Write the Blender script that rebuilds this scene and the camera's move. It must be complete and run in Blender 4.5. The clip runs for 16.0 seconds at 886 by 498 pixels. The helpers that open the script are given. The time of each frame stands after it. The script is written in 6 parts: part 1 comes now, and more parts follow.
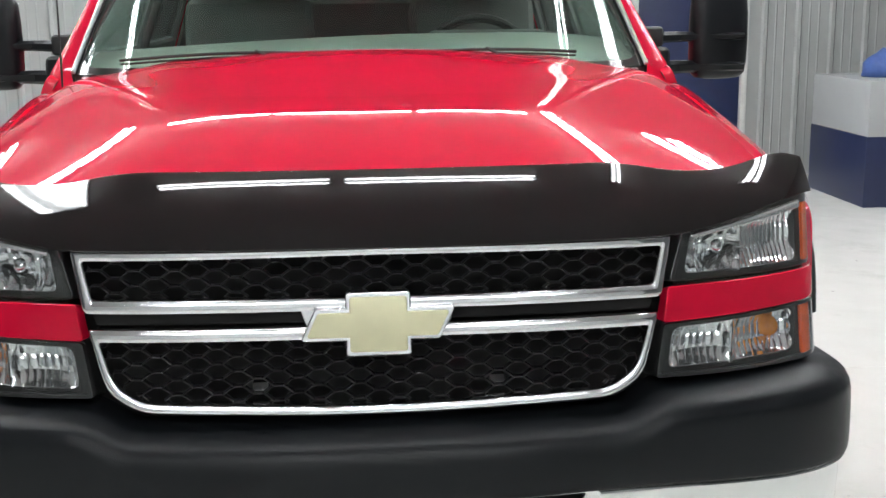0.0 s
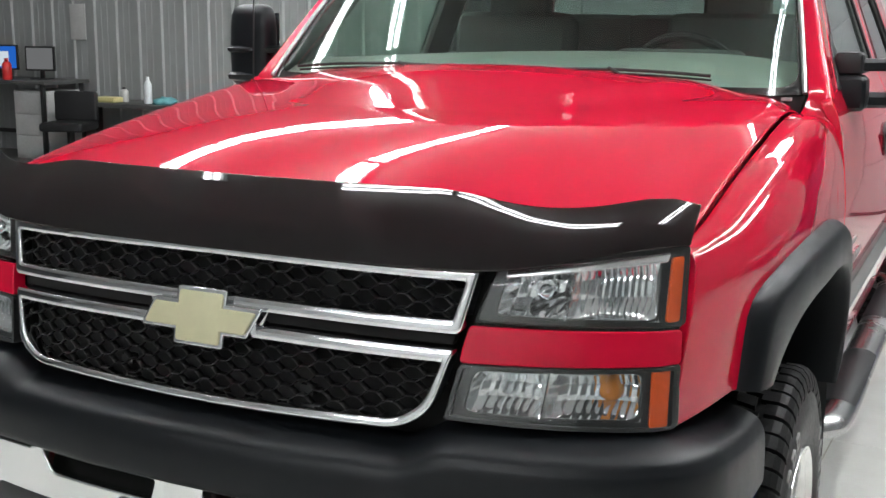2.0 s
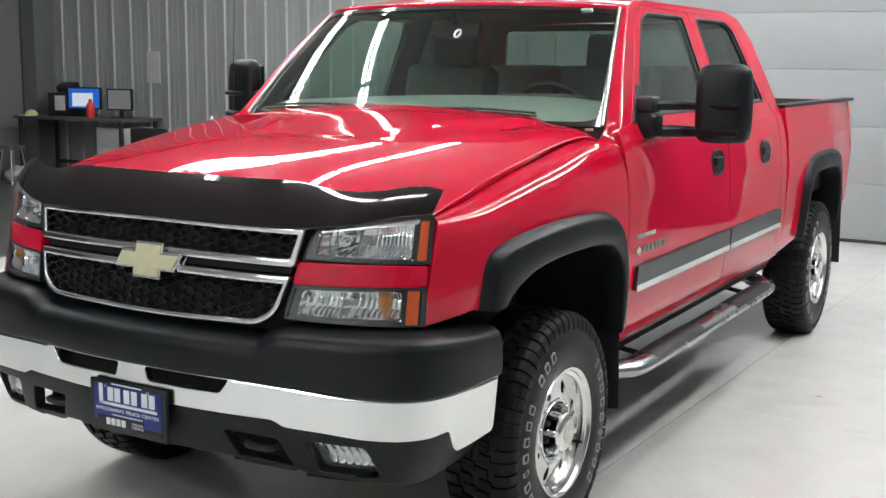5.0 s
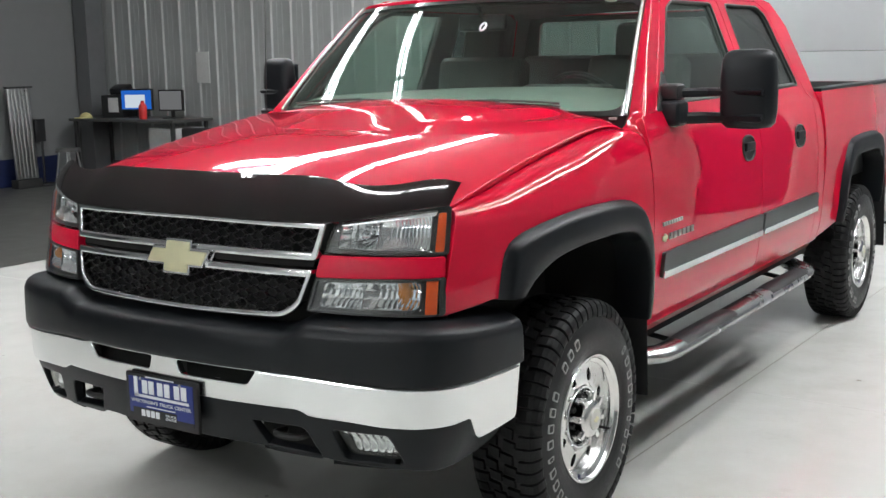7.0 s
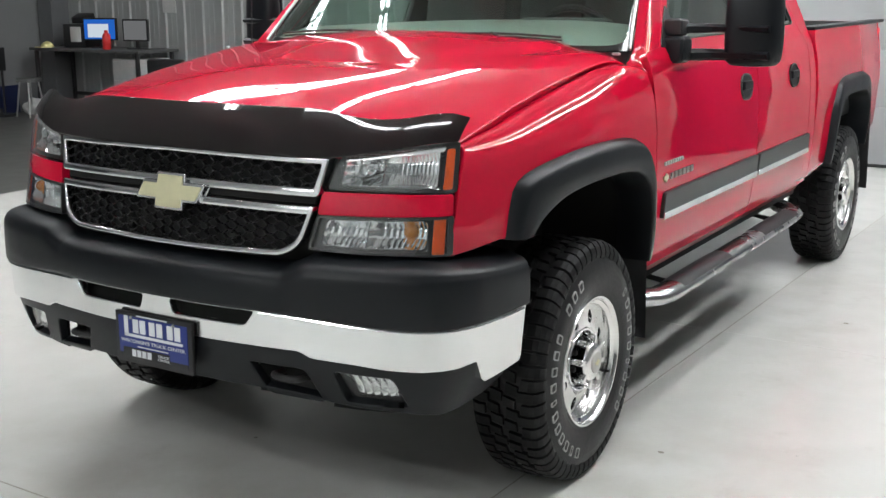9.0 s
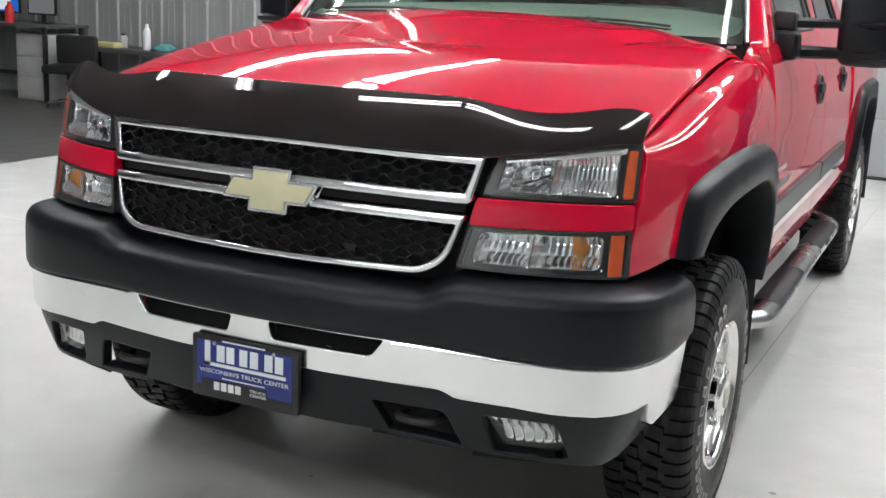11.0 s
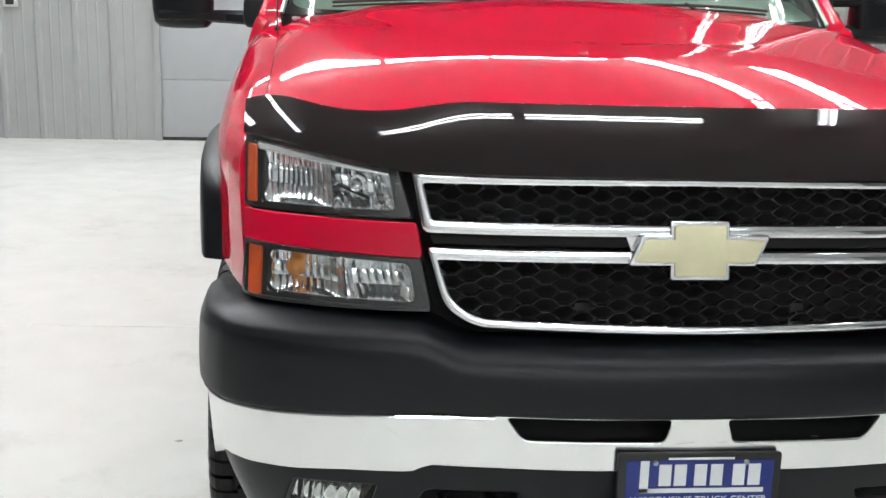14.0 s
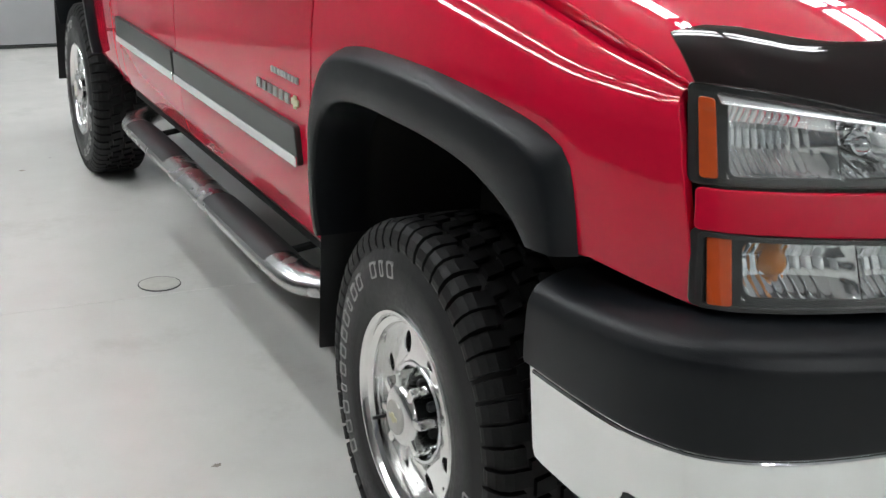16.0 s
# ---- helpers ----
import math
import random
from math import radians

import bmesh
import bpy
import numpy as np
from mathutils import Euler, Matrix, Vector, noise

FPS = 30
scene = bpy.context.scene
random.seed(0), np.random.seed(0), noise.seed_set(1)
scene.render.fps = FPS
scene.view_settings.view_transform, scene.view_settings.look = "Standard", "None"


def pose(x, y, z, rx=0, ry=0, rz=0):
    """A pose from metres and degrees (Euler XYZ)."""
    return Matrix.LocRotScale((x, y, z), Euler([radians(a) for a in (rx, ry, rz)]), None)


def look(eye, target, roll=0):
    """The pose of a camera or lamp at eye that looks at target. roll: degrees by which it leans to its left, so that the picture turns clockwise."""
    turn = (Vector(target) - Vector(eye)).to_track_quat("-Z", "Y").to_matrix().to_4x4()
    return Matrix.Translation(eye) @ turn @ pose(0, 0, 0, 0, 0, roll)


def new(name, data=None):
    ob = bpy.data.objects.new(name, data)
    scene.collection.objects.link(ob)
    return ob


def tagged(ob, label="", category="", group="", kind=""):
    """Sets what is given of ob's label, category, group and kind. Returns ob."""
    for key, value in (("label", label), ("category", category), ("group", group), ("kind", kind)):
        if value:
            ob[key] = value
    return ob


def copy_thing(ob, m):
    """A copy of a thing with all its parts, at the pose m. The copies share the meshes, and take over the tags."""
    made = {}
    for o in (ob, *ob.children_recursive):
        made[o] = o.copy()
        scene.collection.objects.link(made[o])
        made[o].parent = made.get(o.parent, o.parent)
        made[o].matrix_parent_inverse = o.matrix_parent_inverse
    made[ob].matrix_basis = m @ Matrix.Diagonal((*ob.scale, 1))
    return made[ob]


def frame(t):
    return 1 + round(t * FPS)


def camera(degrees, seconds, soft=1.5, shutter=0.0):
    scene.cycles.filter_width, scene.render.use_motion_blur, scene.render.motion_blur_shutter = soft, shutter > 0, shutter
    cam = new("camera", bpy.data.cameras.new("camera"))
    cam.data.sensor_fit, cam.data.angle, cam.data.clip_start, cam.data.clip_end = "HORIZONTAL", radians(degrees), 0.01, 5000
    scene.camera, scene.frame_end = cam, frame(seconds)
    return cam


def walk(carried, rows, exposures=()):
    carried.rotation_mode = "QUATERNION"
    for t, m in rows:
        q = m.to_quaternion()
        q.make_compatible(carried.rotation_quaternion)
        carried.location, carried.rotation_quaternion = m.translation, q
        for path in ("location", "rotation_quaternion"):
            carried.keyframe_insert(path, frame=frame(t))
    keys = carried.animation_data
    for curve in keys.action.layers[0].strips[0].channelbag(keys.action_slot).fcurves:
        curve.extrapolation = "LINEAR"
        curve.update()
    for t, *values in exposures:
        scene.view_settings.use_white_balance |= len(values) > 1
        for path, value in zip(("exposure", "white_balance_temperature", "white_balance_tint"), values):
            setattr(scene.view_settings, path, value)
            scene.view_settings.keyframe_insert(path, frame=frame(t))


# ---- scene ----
cam = camera(42.4, 16.0)
PATH = [
    (0, (-0.03, 0.644, 1.586), (0.115, 2.596, 1.177), -0.7),
    (0.5, (0.365, 0.703, 1.589), (0.233, 2.656, 1.177), -1.4),
    (1, (0.708, 0.933, 1.57), (0.364, 2.859, 1.154), 0.2),
    (1.5, (1.057, 1.032, 1.567), (0.438, 2.893, 1.173), 1.6),
    (2, (1.368, 0.917, 1.6), (0.51, 2.681, 1.209), 0.6),
    (2.5, (1.601, 0.658, 1.587), (0.708, 2.411, 1.23), 1.1),
    (3, (1.828, 0.454, 1.618), (0.877, 2.18, 1.275), 2.1),
    (3.5, (2.088, 0.319, 1.622), (1.053, 1.994, 1.278), 0.8),
    (4, (2.255, 0.172, 1.632), (1.286, 1.887, 1.289), 1.1),
    (4.2, (2.337, 0.109, 1.646), (1.387, 1.841, 1.335), 1.1),
    (6.3, (2.715, 0.064, 1.651), (1.618, 1.7, 1.305), -0.6),
    (6.5, (2.716, 0.067, 1.644), (1.628, 1.709, 1.296), -0.7),
    (7, (2.72, 0.081, 1.656), (1.636, 1.728, 1.321), -1.1),
    (7.5, (2.711, 0.092, 1.635), (1.623, 1.735, 1.293), -3.1),
    (8, (2.676, 0.106, 1.633), (1.581, 1.735, 1.248), -3.0),
    (8.5, (2.641, 0.121, 1.638), (1.586, 1.761, 1.194), -1.1),
    (9, (2.537, 0.109, 1.637), (1.523, 1.775, 1.194), -0.1),
    (9.5, (2.382, 0.05, 1.627), (1.433, 1.766, 1.236), 0.1),
    (9.7, (2.307, 0.051, 1.63), (1.315, 1.739, 1.224), 0.4),
    (11.8, (1.011, 0.422, 1.511), (0.454, 2.283, 1.035), -0.5),
    (12, (0.848, 0.454, 1.507), (0.38, 2.34, 1.031), -2.9),
    (12.5, (0.38, 0.429, 1.529), (0.052, 2.359, 1.117), -1.0),
    (13, (0.001, 0.383, 1.551), (0.001, 2.34, 1.139), -0.5),
    (13.5, (-0.355, 0.426, 1.52), (-0.2, 2.367, 1.065), -0.8),
    (14, (-0.704, 0.546, 1.532), (-0.518, 2.483, 1.071), 1.6),
    (14.5, (-1.116, 0.671, 1.567), (-0.741, 2.567, 1.052), 0.8),
    (14.6, (-1.194, 0.72, 1.565), (-0.787, 2.602, 1.025), 2.4),
    (15, (-1.434, 0.908, 1.514), (-1.01, 2.774, 0.933), 1.0),
    (15.5, (-1.688, 1.264, 1.495), (-1.137, 3.066, 0.826), 1.6),
    (16, (-1.948, 1.607, 1.502), (-1.086, 3.294, 0.862), 1.7),
]
LIGHTNESS = [(0, 0.05), (4.2, 0.0), (9.7, 0.0), (12, 0.06), (13, 0.1), (14, 0.14), (14.6, 0.15), (15.2, -0.02), (16, -0.32)]
walk(cam, [(t, look(eye, target, roll)) for t, eye, target, roll in PATH], LIGHTNESS)

# ---------------------------------------------------------------- light
world = bpy.data.worlds.new("world")
scene.world = world
world.use_nodes = True
world.node_tree.nodes["Background"].inputs[0].default_value = (0.9, 0.95, 1.0, 1)
world.node_tree.nodes["Background"].inputs[1].default_value = 0.02
scene.view_settings.exposure = 0.0
TUBE = 52.0          # radiance of the fluorescent tubes
CEIL = 4.50          # underside of the ceiling

# ---------------------------------------------------------------- materials
def material(name, colour, rough=0.5, metal=0.0, coat=0.0, noise_scale=0.0, vary=0.0, bump=0.0, bump_scale=200.0, rough_vary=0.0, spec=0.5, big=0.0):
    m = bpy.data.materials.new(name)
    m.use_nodes = True
    nt = m.node_tree
    b = nt.nodes["Principled BSDF"]
    b.inputs["Base Color"].default_value = (*colour, 1)
    b.inputs["Roughness"].default_value = rough
    b.inputs["Metallic"].default_value = metal
    b.inputs["Coat Weight"].default_value = coat
    b.inputs["Coat Roughness"].default_value = 0.02
    b.inputs["Specular IOR Level"].default_value = spec
    co = nt.nodes.new("ShaderNodeTexCoord")
    if vary:
        n = nt.nodes.new("ShaderNodeTexNoise")
        n.inputs["Scale"].default_value = noise_scale
        n.inputs["Detail"].default_value = 6
        nt.links.new(co.outputs["Object"], n.inputs["Vector"])
        n2 = nt.nodes.new("ShaderNodeTexNoise")
        n2.inputs["Scale"].default_value = big or noise_scale * 0.13
        n2.inputs["Detail"].default_value = 3
        nt.links.new(co.outputs["Object"], n2.inputs["Vector"])
        add = nt.nodes.new("ShaderNodeMath")
        add.operation = "ADD"
        nt.links.new(n.outputs["Fac"], add.inputs[0])
        nt.links.new(n2.outputs["Fac"], add.inputs[1])
        mr = nt.nodes.new("ShaderNodeMapRange")
        mr.inputs["From Min"].default_value = 0.6
        mr.inputs["From Max"].default_value = 1.4
        mr.inputs["To Min"].default_value = 1 - vary
        mr.inputs["To Max"].default_value = 1 + vary
        nt.links.new(add.outputs[0], mr.inputs["Value"])
        mul = nt.nodes.new("ShaderNodeVectorMath")
        mul.operation = "SCALE"
        mul.inputs[0].default_value = colour
        nt.links.new(mr.outputs[0], mul.inputs["Scale"])
        nt.links.new(mul.outputs[0], b.inputs["Base Color"])
        if rough_vary:
            rr = nt.nodes.new("ShaderNodeMapRange")
            rr.inputs["From Min"].default_value = 0.6
            rr.inputs["From Max"].default_value = 1.4
            rr.inputs["To Min"].default_value = max(0.0, rough - rough_vary)
            rr.inputs["To Max"].default_value = rough + rough_vary
            nt.links.new(add.outputs[0], rr.inputs["Value"])
            nt.links.new(rr.outputs[0], b.inputs["Roughness"])
    if bump:
        nb = nt.nodes.new("ShaderNodeTexNoise")
        nb.inputs["Scale"].default_value = bump_scale
        nb.inputs["Detail"].default_value = 3
        nt.links.new(co.outputs["Object"], nb.inputs["Vector"])
        bp = nt.nodes.new("ShaderNodeBump")
        bp.inputs["Strength"].default_value = bump
        bp.inputs["Distance"].default_value = 0.002
        nt.links.new(nb.outputs["Fac"], bp.inputs["Height"])
        nt.links.new(bp.outputs[0], b.inputs["Normal"])
    return m


def glass(name, tint, ior=1.45, rough=0.0):
    m = bpy.data.materials.new(name)
    m.use_nodes = True
    nt = m.node_tree
    nt.nodes.remove(nt.nodes["Principled BSDF"])
    out = nt.nodes["Material Output"]
    tr = nt.nodes.new("ShaderNodeBsdfTransparent")
    tr.inputs[0].default_value = (*tint, 1)
    gl = nt.nodes.new("ShaderNodeBsdfGlossy")
    gl.inputs["Roughness"].default_value = rough
    lw = nt.nodes.new("ShaderNodeLayerWeight")
    pw = nt.nodes.new("ShaderNodeMath")
    pw.operation = "POWER"
    pw.inputs[1].default_value = 5.0
    lw.inputs["Blend"].default_value = 0.5
    nt.links.new(lw.outputs["Facing"], pw.inputs[0])
    fr = nt.nodes.new("ShaderNodeMath")
    fr.operation = "MULTIPLY_ADD"
    r0 = ((ior - 1) / (ior + 1)) ** 2
    fr.inputs[1].default_value, fr.inputs[2].default_value = 1 - r0, r0
    nt.links.new(pw.outputs[0], fr.inputs[0])
    mx = nt.nodes.new("ShaderNodeMixShader")
    nt.links.new(fr.outputs[0], mx.inputs[0])
    nt.links.new(tr.outputs[0], mx.inputs[1])
    nt.links.new(gl.outputs[0], mx.inputs[2])
    nt.links.new(mx.outputs[0], out.inputs[0])
    return m


def glow(name, colour, strength):
    m = bpy.data.materials.new(name)
    m.use_nodes = True
    nt = m.node_tree
    nt.nodes.remove(nt.nodes["Principled BSDF"])
    e = nt.nodes.new("ShaderNodeEmission")
    e.inputs[0].default_value = (*colour, 1)
    e.inputs[1].default_value = strength
    nt.links.new(e.outputs[0], nt.nodes["Material Output"].inputs[0])
    return m


PAINT = material("red_paint", (0.58, 0.005, 0.034), 0.5, 0.0, 1.0, 60, 0.04, spec=0.0)
CHROME = material("chrome", (0.82, 0.83, 0.85), 0.07, 1.0, 0, 14, 0.03, rough_vary=0.03)
BUMPER_CHROME = material("bumper_chrome", (0.86, 0.88, 0.88), 0.16, 1.0, 0, 9, 0.05, rough_vary=0.07)
ALLOY = material("polished_alloy", (0.82, 0.82, 0.81), 0.13, 1.0, 0, 30, 0.06, rough_vary=0.06)
GREY_PLASTIC = material("grey_plastic", (0.0065, 0.0078, 0.0098), 0.38, 0, 0, 70, 0.12, bump=0.2, bump_scale=500, rough_vary=0.05, spec=0.27)
BLACK_PLASTIC = material("black_plastic", (0.012, 0.012, 0.013), 0.45, 0, 0, 70, 0.15, bump=0.15, bump_scale=400)
MESH_PLASTIC = material("grille_plastic", (0.016, 0.016, 0.016), 0.30, 0, 0, 60, 0.12)
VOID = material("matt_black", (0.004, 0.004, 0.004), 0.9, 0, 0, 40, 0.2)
SMOKE = material("smoked_acrylic", (0.0065, 0.0046, 0.0052), 0.04, 0, 0.2, 30, 0.1, spec=0.5)
# the smoked acrylic lets a little of what lies behind it through
snt = SMOKE.node_tree
s_tr = snt.nodes.new("ShaderNodeBsdfTransparent")
s_tr.inputs[0].default_value = (0.55, 0.42, 0.42, 1)
s_mx = snt.nodes.new("ShaderNodeMixShader")
s_mx.inputs[0].default_value = 0.11
snt.links.new(snt.nodes["Principled BSDF"].outputs[0], s_mx.inputs[1])
snt.links.new(s_tr.outputs[0], s_mx.inputs[2])
snt.links.new(s_mx.outputs[0], snt.nodes["Material Output"].inputs[0])
RUBBER = material("tyre_rubber", (0.0095, 0.0095, 0.010), 0.46, 0, 0, 90, 0.25, bump=0.3, bump_scale=260, rough_vary=0.1, spec=0.38)
TREAD = material("tread_rubber", (0.006, 0.006, 0.0063), 0.55, 0, 0, 90, 0.3, bump=0.3, bump_scale=260, spec=0.26)
WHITE_RUBBER = material("white_rubber", (0.33, 0.33, 0.32), 0.6, 0, 0, 120, 0.15)
GOLD = material("gold_badge", (0.68, 0.65, 0.42), 0.36, 0.25, 0.6, 26, 0.10, big=9)
AMBER = material("amber_lens", (0.74, 0.108, 0.022), 0.07, 0, 0.9, 80, 0.2, bump=0.25, bump_scale=130)
AMBER_BULB = material("amber_bulb", (0.62, 0.22, 0.04), 0.2, 0, 0.5, 60, 0.15)
REFLECTOR = material("lamp_reflector", (0.95, 0.96, 0.97), 0.07, 0.94, 0, 60, 0.06, rough_vary=0.03)
LENS_GLINT = material("lens_glint", (0.93, 0.94, 0.95), 0.24, 0.9, 0, 60, 0.05)
FOG_METAL = material("fog_reflector", (0.74, 0.75, 0.75), 0.10, 1.0, 0, 60, 0.1, rough_vary=0.04)
BEZEL = material("lamp_bezel", (0.026, 0.027, 0.027), 0.34, 0.0, 0.4, 60, 0.08)
LENS = glass("clear_lens", (0.95, 0.96, 0.96), 1.5)
BULB = glass("bulb_glass", (0.85, 0.87, 0.88), 1.5)
SCREEN_GLASS = glass("windscreen_glass", (0.80, 0.895, 0.85), 1.52)
SIDE_GLASS = glass("side_glass", (0.70, 0.79, 0.75), 1.5)
DARK_GLASS = glass("privacy_glass", (0.36, 0.39, 0.39), 1.5)
REAR_GLASS = glass("rear_window_glass", (0.55, 0.60, 0.585), 1.5)
TRIM = material("side_trim", (0.030, 0.034, 0.033), 0.38, 0, 0.1, 60, 0.1)
DASH = material("dash_vinyl", (0.24, 0.265, 0.235), 0.7, 0, 0, 30, 0.1, bump=0.2)
SEAT = material("seat_cloth", (0.085, 0.09, 0.085), 0.85, 0, 0, 60, 0.18, bump=0.3)
CABIN = material("cabin_lining", (0.10, 0.105, 0.10), 0.8, 0, 0, 30, 0.12)
PLATE_BLUE = material("plate_blue", (0.010, 0.026, 0.19), 0.4, 0, 0.1, 60, 0.08)
WHITE_PRINT = material("white_print", (0.78, 0.80, 0.82), 0.45, 0, 0, 60, 0.04)
STEEL = material("dull_steel", (0.45, 0.45, 0.44), 0.35, 1.0, 0, 30, 0.15, rough_vary=0.1)
DARK_STEEL = material("dark_steel", (0.03, 0.03, 0.03), 0.55, 0.3, 0, 30, 0.25)

WALL_STEEL = material("ribbed_wall_paint", (0.285, 0.294, 0.288), 0.42, 0, 0, 9, 0.05, big=0.7)
DOOR_WHITE = material("white_door_paint", (0.31, 0.32, 0.325), 0.45, 0, 0, 6, 0.035, big=0.5)
PLAIN_WALL = material("plain_wall_paint", (0.26, 0.267, 0.265), 0.55, 0, 0, 7, 0.05, big=0.4)
BLUE_PAINT = material("blue_paint", (0.009, 0.015, 0.055), 0.4, 0, 0.1, 20, 0.12)
CEILING = material("ceiling_paint", (0.50, 0.50, 0.50), 0.7, 0, 0, 6, 0.04)
DESK_GREY = material("desk_laminate", (0.075, 0.076, 0.074), 0.5, 0, 0, 20, 0.12)
PALE_GREY = material("pale_grey_metal", (0.45, 0.45, 0.44), 0.5, 0, 0, 30, 0.1)
RED_PLASTIC = material("red_plastic", (0.6, 0.03, 0.03), 0.4, 0, 0, 40, 0.08)
YELLOW = material("pale_yellow", (0.6, 0.55, 0.25), 0.6, 0, 0, 40, 0.08)
BLUE_CLOTH = material("blue_sheet", (0.05, 0.10, 0.30), 0.5, 0, 0, 40, 0.2)
SCREEN_BLUE = glow("screen_blue", (0.02, 0.13, 0.55), 0.9)
SCREEN_WHITE = glow("screen_white", (0.75, 0.85, 0.95), 0.75)
SCREEN_DIM = glow("screen_dim", (0.4, 0.41, 0.42), 0.35)
TUBE_GLOW = glow("fluorescent_tube", (0.97, 1.0, 1.015), TUBE)


def floor_material(name, colour, rough, stain, dirt=()):
    m = material(name, colour, rough, 0, 0.0, 5.0, 0.05, big=0.6, rough_vary=0.05)
    nt = m.node_tree
    b = nt.nodes["Principled BSDF"]
    co = [n for n in nt.nodes if n.bl_idname == "ShaderNodeTexCoord"][0]
    old = b.inputs["Base Color"].links[0].from_socket
    n = nt.nodes.new("ShaderNodeTexNoise")
    n.inputs["Scale"].default_value = 1.7
    n.inputs["Detail"].default_value = 9
    n.inputs["Roughness"].default_value = 0.72
    nt.links.new(co.outputs["Object"], n.inputs["Vector"])
    r = nt.nodes.new("ShaderNodeValToRGB")
    r.color_ramp.elements[0].position, r.color_ramp.elements[0].color = 0.56, (0, 0, 0, 1)
    r.color_ramp.elements[1].position, r.color_ramp.elements[1].color = 0.74, (stain, stain, stain, 1)
    nt.links.new(n.outputs["Fac"], r.inputs["Fac"])
    mix = nt.nodes.new("ShaderNodeMixRGB")
    mix.inputs[2].default_value = (colour[0] * 0.50, colour[1] * 0.49, colour[2] * 0.44, 1)
    nt.links.new(r.outputs[0], mix.inputs[0])
    nt.links.new(old, mix.inputs[1])
    v = nt.nodes.new("ShaderNodeTexVoronoi")
    v.inputs["Scale"].default_value = 1.9
    nt.links.new(co.outputs["Object"], v.inputs["Vector"])
    vr = nt.nodes.new("ShaderNodeValToRGB")
    vr.color_ramp.elements[0].position, vr.color_ramp.elements[0].color = 0.012, (0.55, 0.55, 0.55, 1)
    vr.color_ramp.elements[1].position, vr.color_ramp.elements[1].color = 0.02, (0, 0, 0, 1)
    nt.links.new(v.outputs["Distance"], vr.inputs["Fac"])
    mix2 = nt.nodes.new("ShaderNodeMixRGB")
    mix2.inputs[2].default_value = (0.12, 0.115, 0.10, 1)
    nt.links.new(vr.outputs[0], mix2.inputs[0])
    nt.links.new(mix.outputs[0], mix2.inputs[1])
    nt.links.new(mix2.outputs[0], b.inputs["Base Color"])
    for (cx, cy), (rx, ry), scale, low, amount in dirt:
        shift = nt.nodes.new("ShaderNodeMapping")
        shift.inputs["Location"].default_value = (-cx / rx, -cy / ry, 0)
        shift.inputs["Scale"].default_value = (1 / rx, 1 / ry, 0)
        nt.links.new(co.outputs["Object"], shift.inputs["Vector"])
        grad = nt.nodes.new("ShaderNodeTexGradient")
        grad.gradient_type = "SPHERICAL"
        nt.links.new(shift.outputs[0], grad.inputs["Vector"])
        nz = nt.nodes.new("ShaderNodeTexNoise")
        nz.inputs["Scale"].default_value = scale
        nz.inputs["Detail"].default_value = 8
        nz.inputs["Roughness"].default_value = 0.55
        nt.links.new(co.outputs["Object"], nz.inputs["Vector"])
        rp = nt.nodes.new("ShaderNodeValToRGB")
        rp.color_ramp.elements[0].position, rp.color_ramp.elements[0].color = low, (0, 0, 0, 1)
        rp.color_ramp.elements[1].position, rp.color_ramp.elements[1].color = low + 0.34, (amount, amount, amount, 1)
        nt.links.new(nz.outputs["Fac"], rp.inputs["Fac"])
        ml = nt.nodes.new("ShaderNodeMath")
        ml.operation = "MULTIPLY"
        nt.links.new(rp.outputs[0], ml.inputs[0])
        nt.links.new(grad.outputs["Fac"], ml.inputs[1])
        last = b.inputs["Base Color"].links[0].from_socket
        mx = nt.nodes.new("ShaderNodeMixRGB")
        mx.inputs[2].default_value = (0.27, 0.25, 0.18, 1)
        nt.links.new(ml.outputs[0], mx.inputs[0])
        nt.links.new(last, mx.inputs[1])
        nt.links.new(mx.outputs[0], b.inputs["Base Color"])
    return m


# brownish dirt by the wheels; the patch under the bumper also paints its shade
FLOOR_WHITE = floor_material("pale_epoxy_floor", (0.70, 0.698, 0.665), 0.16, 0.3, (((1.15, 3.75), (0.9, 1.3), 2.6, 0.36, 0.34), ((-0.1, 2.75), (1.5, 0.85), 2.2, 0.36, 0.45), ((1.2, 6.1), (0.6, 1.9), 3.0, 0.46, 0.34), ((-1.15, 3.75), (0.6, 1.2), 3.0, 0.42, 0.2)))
FLOOR_DARK = floor_material("dark_concrete_floor", (0.085, 0.085, 0.08), 0.4, 0.6)

# ---------------------------------------------------------------- mesh tools
def thing(name, label, category, loc=(0, 0, 0), group="", kind="", turn=0.0):
    ob = new(name)
    ob.location = loc
    ob.rotation_euler = (0, 0, radians(turn))
    return tagged(ob, label, category, group, kind)


def finish(name, me, mat, parent, label=""):
    ob = new(name, me)
    if not me.materials:
        me.materials.append(mat)
    if parent:
        ob.parent = parent
    if label:
        ob["label"] = label
    return ob


def part(name, bm, mat, parent, label="", smooth=0.6):
    me = bpy.data.meshes.new(name)
    bmesh.ops.recalc_face_normals(bm, faces=bm.faces)
    bm.to_mesh(me)
    bm.free()
    for p in me.polygons:
        p.use_smooth = True
    if smooth is not None:
        me.set_sharp_from_angle(angle=smooth)
    return finish(name, me, mat, parent, label)


